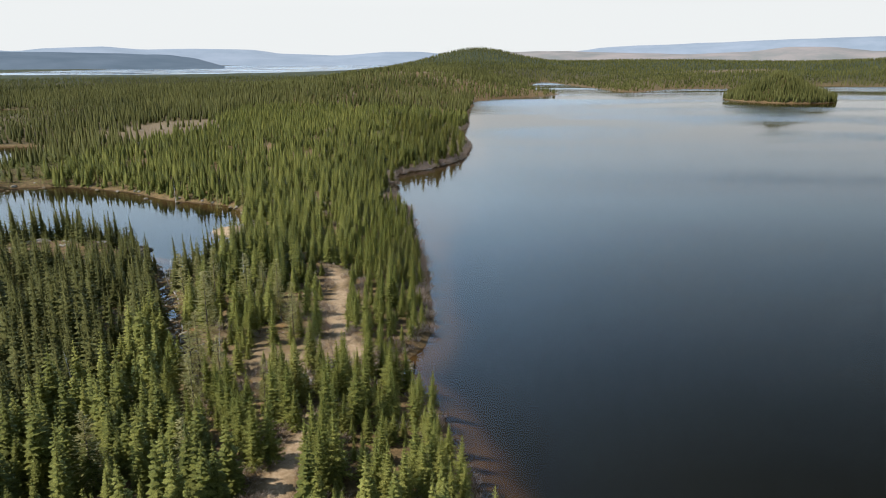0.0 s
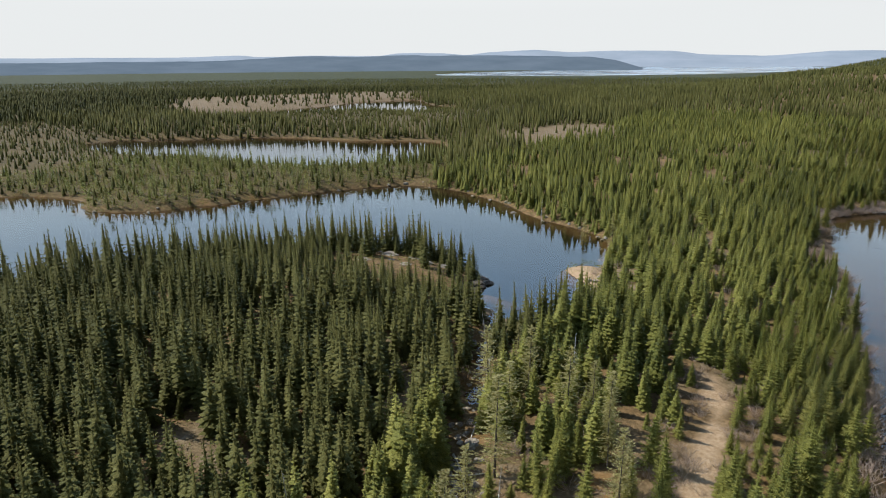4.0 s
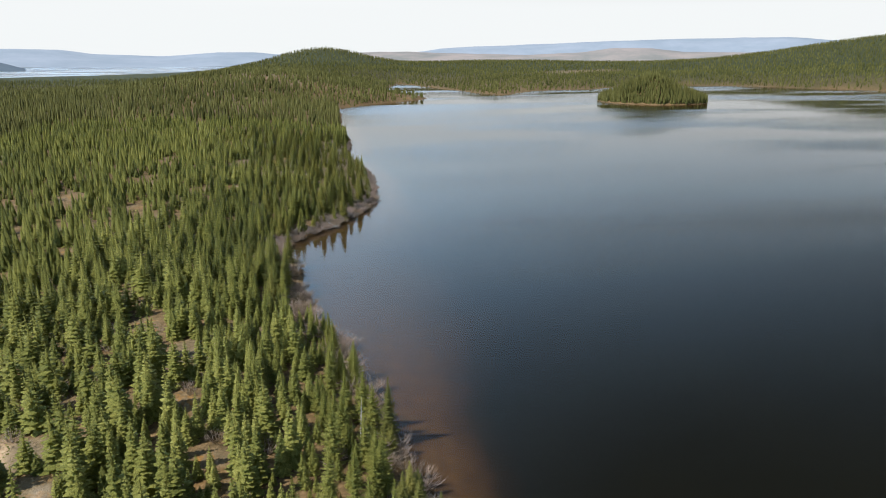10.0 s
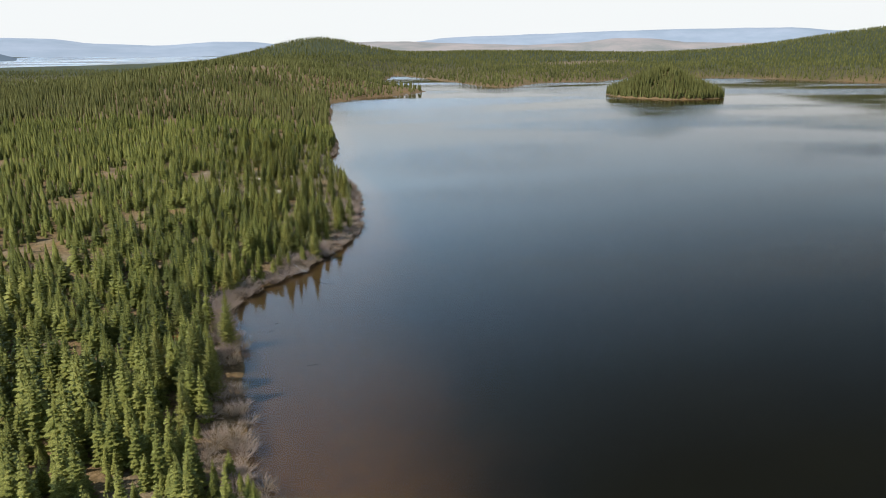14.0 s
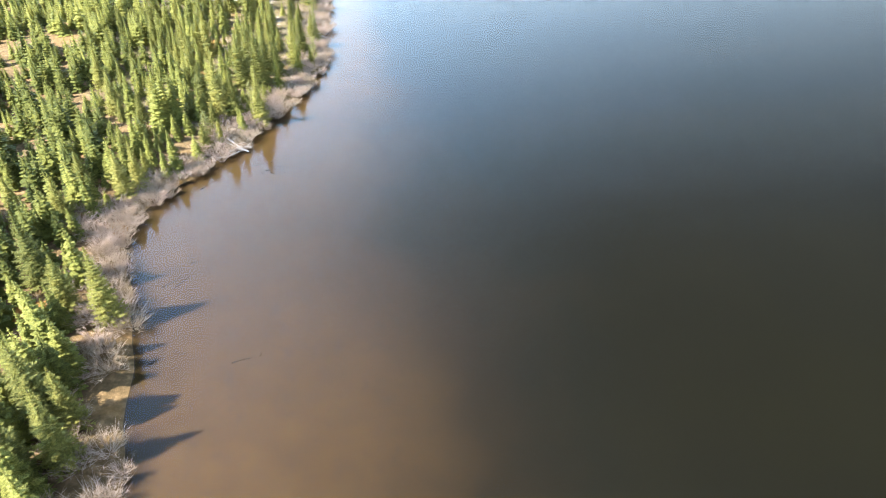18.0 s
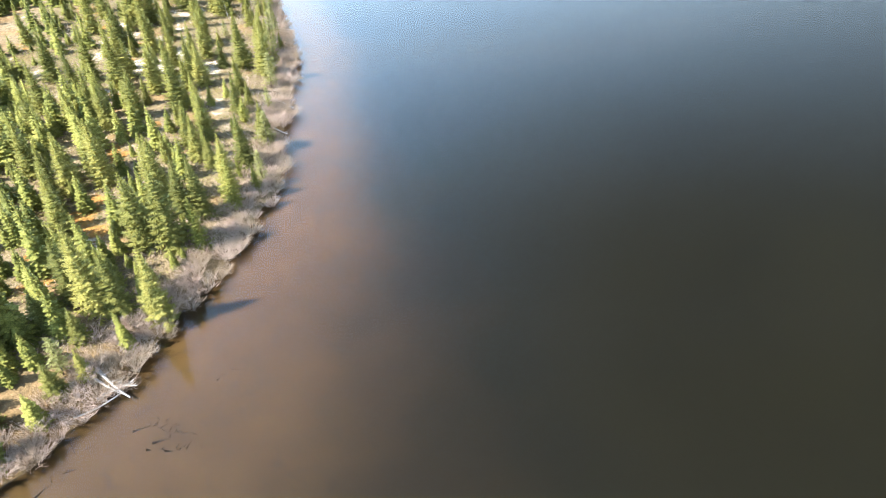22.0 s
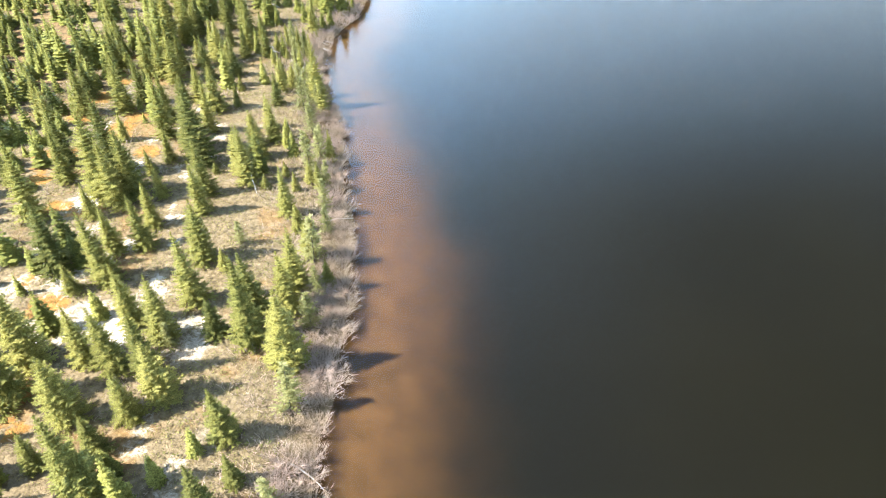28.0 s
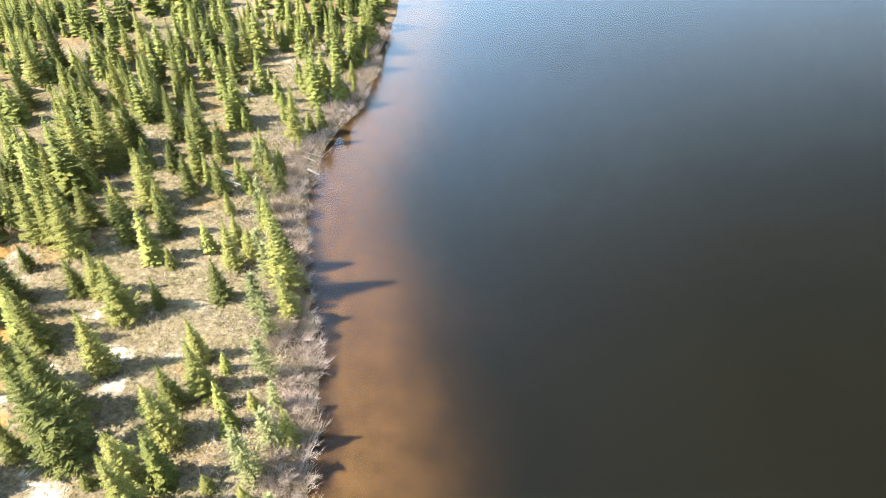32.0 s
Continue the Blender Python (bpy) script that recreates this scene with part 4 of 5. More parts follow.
STAND_E = [
    (-2.2, 292.0, 6.1), (-8.7, 292.1, 7.9), (-11.6, 292.3, 9.7), (6.1, 293.3, 2.4), (3.2, 293.3, 1.8), (8.5, 293.4, 3.6),
    (1.3, 294.4, 6.6), (-21.3, 294.6, 5.0), (-16.1, 294.8, 6.5), (7.4, 294.9, 2.8), (-8.4, 296.0, 3.0), (-11.9, 296.2, 9.0),
    (4.8, 296.3, 1.8), (-2.2, 296.6, 1.6), (0.4, 296.7, 5.5), (-17.0, 297.9, 6.8), (-4.1, 298.6, 9.5), (-7.2, 298.8, 4.0),
    (9.2, 299.6, 4.2), (1.5, 300.1, 5.9), (-5.5, 301.7, 8.2), (6.6, 302.0, 2.4), (1.1, 302.7, 4.2), (-12.9, 303.0, 3.5),
    (2.9, 303.7, 5.3), (-8.7, 304.0, 7.6), (-4.4, 305.6, 6.3), (-21.5, 306.3, 5.3), (2.0, 306.5, 4.6), (-9.3, 307.8, 6.1),
]
STAND_F = [
    (-23.8, 309.2, 5.5), (-19.1, 309.6, 6.7), (-28.3, 309.8, 5.1), (-15.1, 310.5, 7.4), (7.8, 310.8, 4.4), (-4.6, 311.0, 6.3),
    (-2.4, 312.1, 3.1), (-13.4, 312.7, 6.3), (2.2, 312.9, 4.5), (-7.0, 313.4, 5.2), (-9.0, 313.7, 3.9), (-20.0, 314.1, 5.3),
    (7.1, 314.2, 9.1), (-14.0, 316.4, 2.9), (-2.7, 316.7, 2.3), (2.3, 316.7, 5.4), (6.5, 317.6, 5.8), (3.6, 318.3, 3.4),
    (-10.9, 318.5, 8.3), (-21.8, 319.2, 5.8), (-7.1, 319.8, 6.0), (-12.7, 319.8, 8.0), (2.2, 319.9, 3.4), (-14.7, 320.5, 6.6),
    (-3.9, 320.9, 5.2), (-19.6, 322.9, 6.4), (3.8, 322.9, 2.8), (-8.9, 323.7, 4.4), (-5.1, 323.8, 4.4), (0.7, 324.1, 2.9),
]
STAND_G = [
    (-14.3, 324.2, 5.0), (-7.7, 326.9, 5.5), (-19.6, 326.9, 5.6), (2.1, 327.1, 1.9), (-0.7, 327.3, 4.5), (-3.7, 327.4, 4.7),
    (4.8, 328.4, 3.2), (0.6, 329.4, 3.0), (-17.2, 329.5, 4.5), (3.5, 329.9, 4.2), (-14.3, 330.5, 9.5), (-6.2, 331.2, 3.5),
    (1.8, 331.8, 2.5), (-7.0, 333.8, 2.7), (1.2, 335.1, 2.2), (-2.3, 335.3, 3.7), (-4.2, 335.3, 6.9), (-13.3, 335.4, 7.3),
    (-23.7, 335.8, 5.6), (-11.3, 336.1, 5.9), (4.9, 338.4, 6.9), (-8.4, 339.9, 5.2), (-10.0, 341.9, 5.1), (-19.4, 346.7, 5.6),
    (-5.5, 352.6, 4.6),
]
STAND_H = [
    (-21.4, 346.0, 5.7), (-16.4, 333.3, 7.9), (-18.6, 344.2, 6.3), (-12.2, 332.3, 8.1), (-16.2, 346.9, 6.1), (-13.1, 342.6, 5.9),
    (-11.6, 334.6, 5.9), (-11.1, 344.1, 7.3), (-7.4, 337.6, 6.1), (-9.5, 347.7, 5.8), (-5.2, 337.6, 6.4), (-3.9, 351.3, 4.3),
    (-8.3, 360.1, 6.3), (-3.4, 357.9, 7.3), (-10.4, 361.7, 6.3), (-11.5, 354.3, 7.1), (-17.3, 360.3, 5.9), (-18.3, 357.1, 6.1),
    (-20.8, 355.3, 5.7), (-25.9, 354.6, 7.0), (-26.8, 350.3, 6.8), (-25.7, 344.3, 6.3), (-1.9, 333.0, 4.5), (-3.4, 330.0, 6.7),
    (-6.6, 325.3, 6.4), (-11.0, 322.5, 4.7), (5.8, 348.6, 6.6), (7.2, 363.5, 4.3), (10.4, 361.1, 4.3), (10.3, 352.3, 3.4),
    (2.4, 362.8, 4.3), (-0.8, 363.8, 4.3), (-1.5, 348.8, 2.6),
]
STANDS = STAND_A + STAND_B + STAND_C + STAND_D + STAND_E + STAND_F + STAND_G + STAND_H
rng = np.random.default_rng(5)


def jittered(x0, x1, y0, y1, step):
    gx, gy = np.meshgrid(np.arange(x0, x1, step), np.arange(y0, y1, step))
    gx, gy = gx.ravel(), gy.ravel()
    return gx + rng.uniform(-0.48, 0.48, gx.shape) * step, gy + rng.uniform(-0.48, 0.48, gx.shape) * step


FLIGHT = [(0, 0), (-2, 28), (-16, 58), (-15, 72), (-3, 127), (5, 155), (13, 200), (19, 275), (12, 345)]


def wood(step, x0, x1, y0, y1, keep_lo=0.0):
    x, y = jittered(x0, x1, y0, y1, step)
    d = sample(MD, x, y)
    thick = np.clip((fbm(x, y, 9.0, 61) - np.where((y > 215) & (y < 420), 0.32, 0.27)) * 12.0, 0.03, 1.0) * np.clip((fbm(x, y, 70.0, 67) - 0.05) * 5, 0.65, 1.0)
    thick = np.where((x < -40) & (y < 130) & (x > -120), np.minimum(thick * 1.4 + 0.25, 0.97), thick)
    thick = np.where(((x + 70) / 17) ** 2 + ((y - 114.5) / 6.5) ** 2 < 1, 0.16, thick)
    thick = np.where((x < -118) & (y > 95) & (y < 200), thick * 0.75, thick)
    thick = np.where((x < -118) & (y >= 200), np.maximum(thick, 0.95), thick)
    thick = np.where((np.minimum(along(x, y, TRACK), along(x, y, TRACK_NEAR)) < 13) & (x > -45) & (d > 1.5), np.maximum(thick, 0.85), thick)
    thick = np.where((x > -34) & (x < -8) & (y > 59) & (y < 91) & (d > 1.5), 0.27, thick)
    thick = np.where((along(x, y, TRACK) < 1.9 + 0.03 * np.clip(104 - y, 0, 30)) | (along(x, y, TRACK_NEAR) < 2.1) | (along(x, y, CREEK) < 1.5), 0.02, thick)
    thick = np.maximum(thick, 0.85 * (d < 17) * (y > 140) * (y < 218) * (x > -36))
    thick = np.maximum(thick, 0.85 * (d < 13) * (y < 228) * (x > -30))
    thick = np.where((d < 3.4) & (y > 160) & (y < 207) & (x > -30), 0.06, thick)
    for gx, gy, gr in GLADES + MOSS_A:
        thick = np.where(np.hypot(x - gx, y - gy) < gr, 0.03, thick)
    bare = np.maximum(sample(sedge_on, x, y) * 0.88, sample(sand_on, x, y))
    placed = (y > 205) & (y < 336) & (x > np.where(y < 250, -20, -27))
    thick = np.where(placed, np.where(y < 234, 0.8, np.where(y < 264, 0.42, np.where(y < 326, 0.05, 0.14))) + np.where(y < 264, 0.25, 0.10) * (x < -10) * (y > 240) + 0.3 * (x < -19), thick)
    thick = np.where((y >= 334) & (y < 400) & (x > -40) & (d < 45) & (d > 2.5), np.clip(thick * 0.6, 0.16, 0.42), thick)
    for sx, sy, _ in STANDS:
        thick = np.where(np.hypot(x - sx, y - sy) < 1.5, 0.0, thick)
    thick = np.where(placed & (y > 300) & (d < 6), 0.14, thick)
    ok = (d > np.where(x < -38, 0.5, np.where(y < 228, 1.0, 1.3))) & (rng.uniform(0, 1, x.shape) < thick * (1 - bare))
    return x[ok], y[ok], d[ok]


LOW_STRIP = 7.0
near_x, near_y, near_d = wood(1.72, -120, 26, 18, 420)
far_away = along(near_x, near_y, FLIGHT)
tall = rng.uniform(0.0, 1.0, near_x.shape)
tall = (1.9 + 5.4 * tall ** 1.05) * (0.80 + 0.40 * fbm(near_x, near_y, 16.0, 63)) + 1.5 * (near_x < -30) * (near_y < 130) - 0.3 * (near_d < 4)
tall = tall * np.where((near_y > 318) & (near_y < 385) & (near_x > -30), 1.12, np.where(near_y > 225, 0.84, 1.0))
tall = tall * np.where(rng.uniform(0, 1, tall.shape) < 0.16, 0.5, 1.0)
tall = np.where((near_y > 285) & (near_y < 345) & (near_d < LOW_STRIP) & (near_x > -8), 1.6 + 0.35 * tall, tall)
tall = np.where((near_y > 100) & (near_y < 112) & (near_x > -96) & (near_x < -54), np.minimum(tall, 3.2 + 0.25 * tall), tall)
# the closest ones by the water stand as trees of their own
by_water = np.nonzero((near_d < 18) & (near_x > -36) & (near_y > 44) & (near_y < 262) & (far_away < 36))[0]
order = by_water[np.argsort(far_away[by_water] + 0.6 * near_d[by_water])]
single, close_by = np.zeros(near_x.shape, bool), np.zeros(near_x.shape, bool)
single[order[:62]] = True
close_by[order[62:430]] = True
SINGLES = [(float(a), float(b), float(c)) for a, b, c in zip(near_x[single], near_y[single], tall[single])]

spruce_crowns = [mesh_of("crown", *spruce_shape(100 + i, 26, 10.5, 0.165 + 0.016 * (i % 3), 0.02 + 0.015 * (i % 2)), NEEDLES) for i in range(9)]
spruce_trunks = [mesh_of("trunk", *trunk_shape(0.014, 0.92, 6, 0.008, i), BARK) for i in range(3)]


def spruce_tree(x, y, tall, index, label, girth=1.6):
    r = random.Random(index)
    tree = new("spruce_tree")
    tree.empty_display_size = 0.3
    tree.matrix_basis = pose(x, y, ground_at(x, y) - 0.06, r.uniform(-2, 2), r.uniform(-2, 2), r.uniform(0, 360)) @ Matrix.Diagonal((*((tall ** 0.8 * girth * r.uniform(0.88, 1.15),) * 2), tall, 1))
    part("trunk", spruce_trunks[index % 3], tree)
    part("crown", spruce_crowns[index % 9], tree)
    return tagged(tree, label, "tree", "spruces along the shore")


for i, (x, y, h) in enumerate(STANDS):
    d = float(sample(MD, np.array([x]), np.array([y]))[0])
    size = "small young" if h < 4.2 else ("tall slender" if h > 7.2 else "slender")
    spot = "among bare bushes at the water's edge" if d < 4.5 else "on open lichen heath"
    spruce_tree(x, y, h, i, f"{size} green spruce {spot}", 1.72)
for i, (x, y, h) in enumerate(SINGLES):
    size = "small young" if h < 4.2 else ("tall slender" if h > 7.2 else "slender")
    spruce_tree(x, y, h, i + 500, f"{size} green spruce at the wooded lake bank")

rest = ~single & ~close_by
sprayed_shapes = [spruce_shape(170 + i, 21, 8.5, 0.172 + 0.014 * (i % 3), 0.02) for i in range(6)]
close_shapes = [spire_shape(200 + i, 150, 0.175 + 0.014 * (i % 3)) for i in range(6)]
slim_shapes = [spire_shape(245 + i, 84, 0.142 + 0.018 * (i % 3)) for i in range(6)]
inner_shapes = [spire_shape(215 + i, 80, 0.19 + 0.014 * (i % 3)) for i in range(6)]
mid_shapes = [spire_shape(230 + i, 34, 0.20 + 0.02 * (i % 3)) for i in range(6)]
tier_shapes = [spire_shape(260 + i, 11, 0.20 + 0.01 * (i % 3), core=4) for i in range(5)]
plain_shapes = [tier_shape(280 + i, 2, 3, 0.19) for i in range(4)]


def place_wood(name, label, shapes, x, y, tall, seed, tone=(0.0, 1.0), needles=NEEDLES_WOOD, girth=1.62):
    wide = tall ** 0.8 * girth * rng.uniform(0.8, 1.12, tall.shape)
    return scatter(name, label, "forest", shapes, needles, x, y, sample(MZ, x, y) - 0.12, tall, wide, seed, tone, 0.42)


black = (near_x < -38) & (near_y < 128)          # slim dark black spruces west of the creek
# Tone ranges put light in the colour: near stands lifted, farther ones lowered.
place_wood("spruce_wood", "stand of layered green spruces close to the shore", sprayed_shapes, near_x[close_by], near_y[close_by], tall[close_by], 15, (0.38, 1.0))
a = rest & (far_away < 33) & ~black
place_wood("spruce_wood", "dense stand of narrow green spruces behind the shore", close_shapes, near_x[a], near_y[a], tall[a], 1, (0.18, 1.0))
a = rest & (far_away >= 33) & (far_away < 58) & ~black
place_wood("spruce_wood", "stand of narrow green spruces further from the shore", inner_shapes, near_x[a], near_y[a], tall[a] * 0.92, 9, (0.0, 0.95), girth=1.85)
a = rest & (far_away >= 58) & ~black
place_wood("spruce_wood", "dense stand of narrow green spruces by the pond", mid_shapes, near_x[a], near_y[a], tall[a] * 0.90, 2, (0.0, 0.72), girth=1.85)
a = rest & black
place_wood("spruce_wood", "tall slim dark black spruces west of the creek", slim_shapes, near_x[a], near_y[a], tall[a] * 1.05, 8, (0.15, 0.95), NEEDLES_BLACK_FAR)

x1, y1, d1 = wood(3.05, -420, 40, -70, 640)
a = ~((x1 > -120) & (x1 < 26) & (y1 > 18) & (y1 < 420)) & (d1 > 1.5)
x1, y1 = x1[a], y1[a]
place_wood("spruce_wood", "spruce forest on the flat land beyond the ponds", tier_shapes, x1, y1, (2.0 + 4.0 * rng.uniform(0, 1, x1.shape)) * (0.8 + 0.4 * fbm(x1, y1, 30.0, 64)) * 1.28 * np.where((x1 < -110) & (y1 < 205), 0.62, np.where((x1 < -200) & (y1 > 290) & (y1 < 470), 0.55, np.where((x1 < -120) & (y1 < 450), 1.05, 1.0))), 3, (0.1, 1.0), NEEDLES_BLACK_FAR)


def far_wood(step, x0, x1, y0, y1, lo, hi, skip, size, least=0.45):
    x, y = jittered(x0, x1, y0, y1, step)
    d = sample(MD, x, y)
    away = np.hypot(x, y - 60)
    bearing = np.degrees(np.arctan2(-x, y - 60))
    thick = np.clip((fbm(x, y, 45.0, 71) - 0.2) * 4, least, 1)
    ok = ((d > 0.9) | (sample(MZ, x, y) > 0.3)) & (away > lo) & (away <= hi) & (bearing < 74) & (bearing > -58) & (rng.uniform(0, 1, x.shape) < thick * (1 - 0.86 * sample(sedge_on, x, y))) & ~skip(x, y)
    return x[ok], y[ok], rng.uniform(0.7, 1.15, int(ok.sum())) * size * np.where((x[ok] < -140) & (away[ok] > 900), 0.58, 1.0)


fx, fy, fh = far_wood(4.5, -900, 900, 40, 900, 0, 820, lambda x, y: (x > -420) & (x < 40) & (y > 20) & (y < 640) | (inside(x, y, ISLAND) > 0) | (x < -400), 6.0)
place_wood("spruce_wood", "distant spruce forest round the lake and on its island", tier_shapes[:2] + plain_shapes, fx, fy, fh, 4, (0.1, 1.0), NEEDLES_BLACK_FAR)
ix, iy, ih = far_wood(2.2, 250, 365, 550, 675, 0, 900, lambda x, y: inside(x, y, ISLAND) < -2.5, 8.0, 1.0)
place_wood("spruce_wood", "dense spruces covering the small lake island", tier_shapes, ix, iy, ih, 6, (0.1, 0.9), NEEDLES_BLACK_FAR)
fx, fy, fh = far_wood(4.6, -900, -400, 40, 900, 0, 820, lambda x, y: x > -400, 7.0)
place_wood("spruce_wood", "dark distant spruce forest beyond the bog", plain_shapes, fx, fy, fh, 7, (0.0, 0.5), NEEDLES_BLACK_FAR)
fx, fy, fh = far_wood(6.4, -1300, 1300, 60, 1400, 820, 1250, lambda x, y: x < -1250, 6.0)
place_wood("spruce_wood", "distant spruce forest on the low hills behind the lake", plain_shapes, fx, fy, fh, 14, (0.0, 0.9), NEEDLES_BLACK_FAR)
fx, fy, fh = far_wood(9.0, -1700, 1700, 60, 2000, 1250, 1800, lambda x, y: (x < -140) & (np.hypot(x, y) > 1450), 6.0)
place_wood("spruce_wood", "distant spruce forest on low hills", plain_shapes, fx, fy, fh, 5, (0.0, 0.9), NEEDLES_BLACK_FAR)

# ---- bushes on the banks ----
rng = np.random.default_rng(21)
bush_meshes = [mesh_of("bush", *twig_shape(300 + i, 54, 1.1, 3, 0.014), TWIG) for i in range(6)]
bx, by = jittered(-30, 22, 150, 372, 1.1)
bd = sample(MD, bx, by)
ok = (bd > np.where(by < 248, -0.7, -0.25)) & (bd < np.where(by < 225, 1.1, 1.7) + 1.5 * fbm(bx, by, 8.0, 73)) & (rng.uniform(0, 1, bx.shape) < 0.9)
bx, by = bx[ok], by[ok]
near_bush = np.argsort(np.abs(by - 262))[:290]
one = np.zeros(bx.shape, bool)
one[near_bush] = True
for i in np.nonzero(one)[0]:
    r = random.Random(int(i))
    ob = new("bush", bush_meshes[int(i) % 6])
    s = r.uniform(0.8, 1.5)
    ob.matrix_basis = pose(bx[i], by[i], max(ground_at(bx[i], by[i]), -0.1) - 0.05, r.uniform(-8, 8), r.uniform(-8, 8), r.uniform(0, 360)) @ Matrix.Diagonal((s, s, s * r.uniform(0.8, 1.15), 1))
    tagged(ob, "leafless grey-brown shoreline bush with fine twigs", "bush", "bushes along the shore")
more_x, more_y = jittered(-30, 22, 36, 372, 1.5)
md = sample(MD, more_x, more_y)
ok = (md > 0.0) & (md < np.where((more_y > 160) & (more_y < 207), 4.2, 2.6)) & ((more_y < by[one].min()) | (more_y > by[one].max()))
twigs = [twig_shape(330 + i, 27, 1.0, 2, 0.016) for i in range(5)]
x, y = np.concatenate((bx[~one], more_x[ok])), np.concatenate((by[~one], more_y[ok]))
keep = ~((y > 155) & (y < 207))
x, y = x[keep], y[keep]
s = rng.uniform(0.8, 1.5, x.shape) * np.where((y > 90) & (y < 165), 1.4, 1.0)
scatter("bushes", "leafless grey-brown bushes along the lake bank", "bushes", twigs, TWIG, x, y, sample(MZ, x, y) - 0.05, s, s, 31)

tx, ty = jittered(-24, -6, 152, 208, 1.75)
td = sample(MD, tx, ty)
ok = (td > -0.4) & (td < 4.0) & (rng.uniform(0, 1, tx.shape) < 0.62)
tx, ty = tx[ok], ty[ok]
s = rng.uniform(0.9, 1.75, tx.shape)
scatter("bushes", "large rounded grey leafless bushes on the low bank", "bushes", [twig_shape(350 + i, 52, 1.15, 4, 0.011) for i in range(5)], TWIG, tx, ty, sample(MZ, tx, ty) - 0.05, s, s * 1.1, 33)

# low heath on the open ground: leafy clumps, and bare twigs nearer the water
hx, hy = jittered(-26, 14, 214, 372, 0.5)
hd = sample(MD, hx, hy)
ok = (sample(clear_on, hx, hy) > 0.4) & (hd > 1.0) & (rng.uniform(0, 1, hx.shape) < np.clip((fbm(hx, hy, 5.0, 81) - 0.14) * 5, 0.2, 1.0) * (1 - 0.85 * sample(lichen_on, hx, hy)) * (1 - 0.7 * sample(moss_on, hx, hy)))
twiggy = ok & (rng.uniform(0, 1, hx.shape) < np.clip(1.05 - hd / 8.0, 0.06, 0.8))
leafy = ok & ~twiggy
s = rng.uniform(0.24, 0.50, hx.shape)
scatter("heath", "knee-high brown and green heath shrubs on open ground", "shrubs", [clump_shape(400 + i, 28, 0.115) for i in range(5)], HEATH, hx[leafy], hy[leafy], sample(MZ, hx[leafy], hy[leafy]) - 0.04, s[leafy] * 1.25, s[leafy] * 1.3, 41, (0.0, 0.9), 0.35)
scatter("heath", "low leafless brown twigs beside the shoreline bushes", "shrubs", [twig_shape(420 + i, 5, 1.2, 2, 0.03) for i in range(5)], TWIG, hx[twiggy], hy[twiggy], sample(MZ, hx[twiggy], hy[twiggy]) - 0.04, s[twiggy] * 1.5, s[twiggy] * 1.7, 42)

gx, gy = jittered(-26, 14, 214, 372, 0.9)
ok = (sample(clear_on, gx, gy) > 0.4) & (sample(MD, gx, gy) > 2.0) & (rng.uniform(0, 1, gx.shape) < np.clip((fbm(gx, gy, 7.0, 87) - 0.22) * 5, 0.10, 0.95) * (1 - 0.7 * sample(lichen_on, gx, gy)))
gx, gy = gx[ok], gy[ok]
s = rng.uniform(0.35, 0.85, gx.shape)
scatter("heath", "thigh-high olive shrubs growing in patches on the heath", "shrubs", [clump_shape(460 + i, 34, 0.12) for i in range(5)], SCRUB, gx, gy, sample(MZ, gx, gy) - 0.05, s * 0.9, s * 1.2, 43)

# ---- larches, dead trees, stones and driftwood ----
larch_crowns = [mesh_of("crown", *larch_shape(500 + i, 34, 9, 0.21, 0.017), LARCH) for i in range(4)]
for i, (x, y, h) in enumerate([(-36.4, 85.5, 9.5), (-32.8, 87.5, 9.0), (-27.5, 85, 8.5), (-21.8, 81, 6.5), (-27.9, 65, 8.0), (-24.3, 63.5, 7.0), (-10.4, 68.5, 3.2), (-47.4, 150.5, 7.5), (-56.5, 158.5, 6.5), (-29.8, 75.5, 10.0), (-19, 76, 8.0), (-22.5, 82.5, 8.5), (-25.5, 86.5, 7.0), (-32.5, 82.5, 7.5), (-28.7, 69, 8.5),
                               (-19.3, 79, 5.0), (-28.5, 45, 7.5), (-20.8, 45.5, 6.5), (-25, 58, 7.0), (-18.5, 60, 5.5), (-38, 95, 6.0), (-140, 160, 5.5), (-146, 151, 5.0)]):
    r = random.Random(900 + i)
    tree = new("larch_tree")
    tree.empty_display_size = 0.3
    tree.matrix_basis = pose(x, y, ground_at(x, y) - 0.05, r.uniform(-2, 2), r.uniform(-2, 2), r.uniform(0, 360)) @ Matrix.Diagonal((h * r.uniform(0.85, 1.1), h * r.uniform(0.85, 1.1), h, 1))
    part("trunk", spruce_trunks[i % 3], tree)
    part("crown", larch_crowns[i % 4], tree)
    tagged(tree, "airy grey-green larch with thin new needles", "tree", "larches")
bank_crowns = [mesh_of("crown", *larch_shape(540 + i, 26, 9, 0.23, 0.032), LARCH_BANK) for i in range(4)]
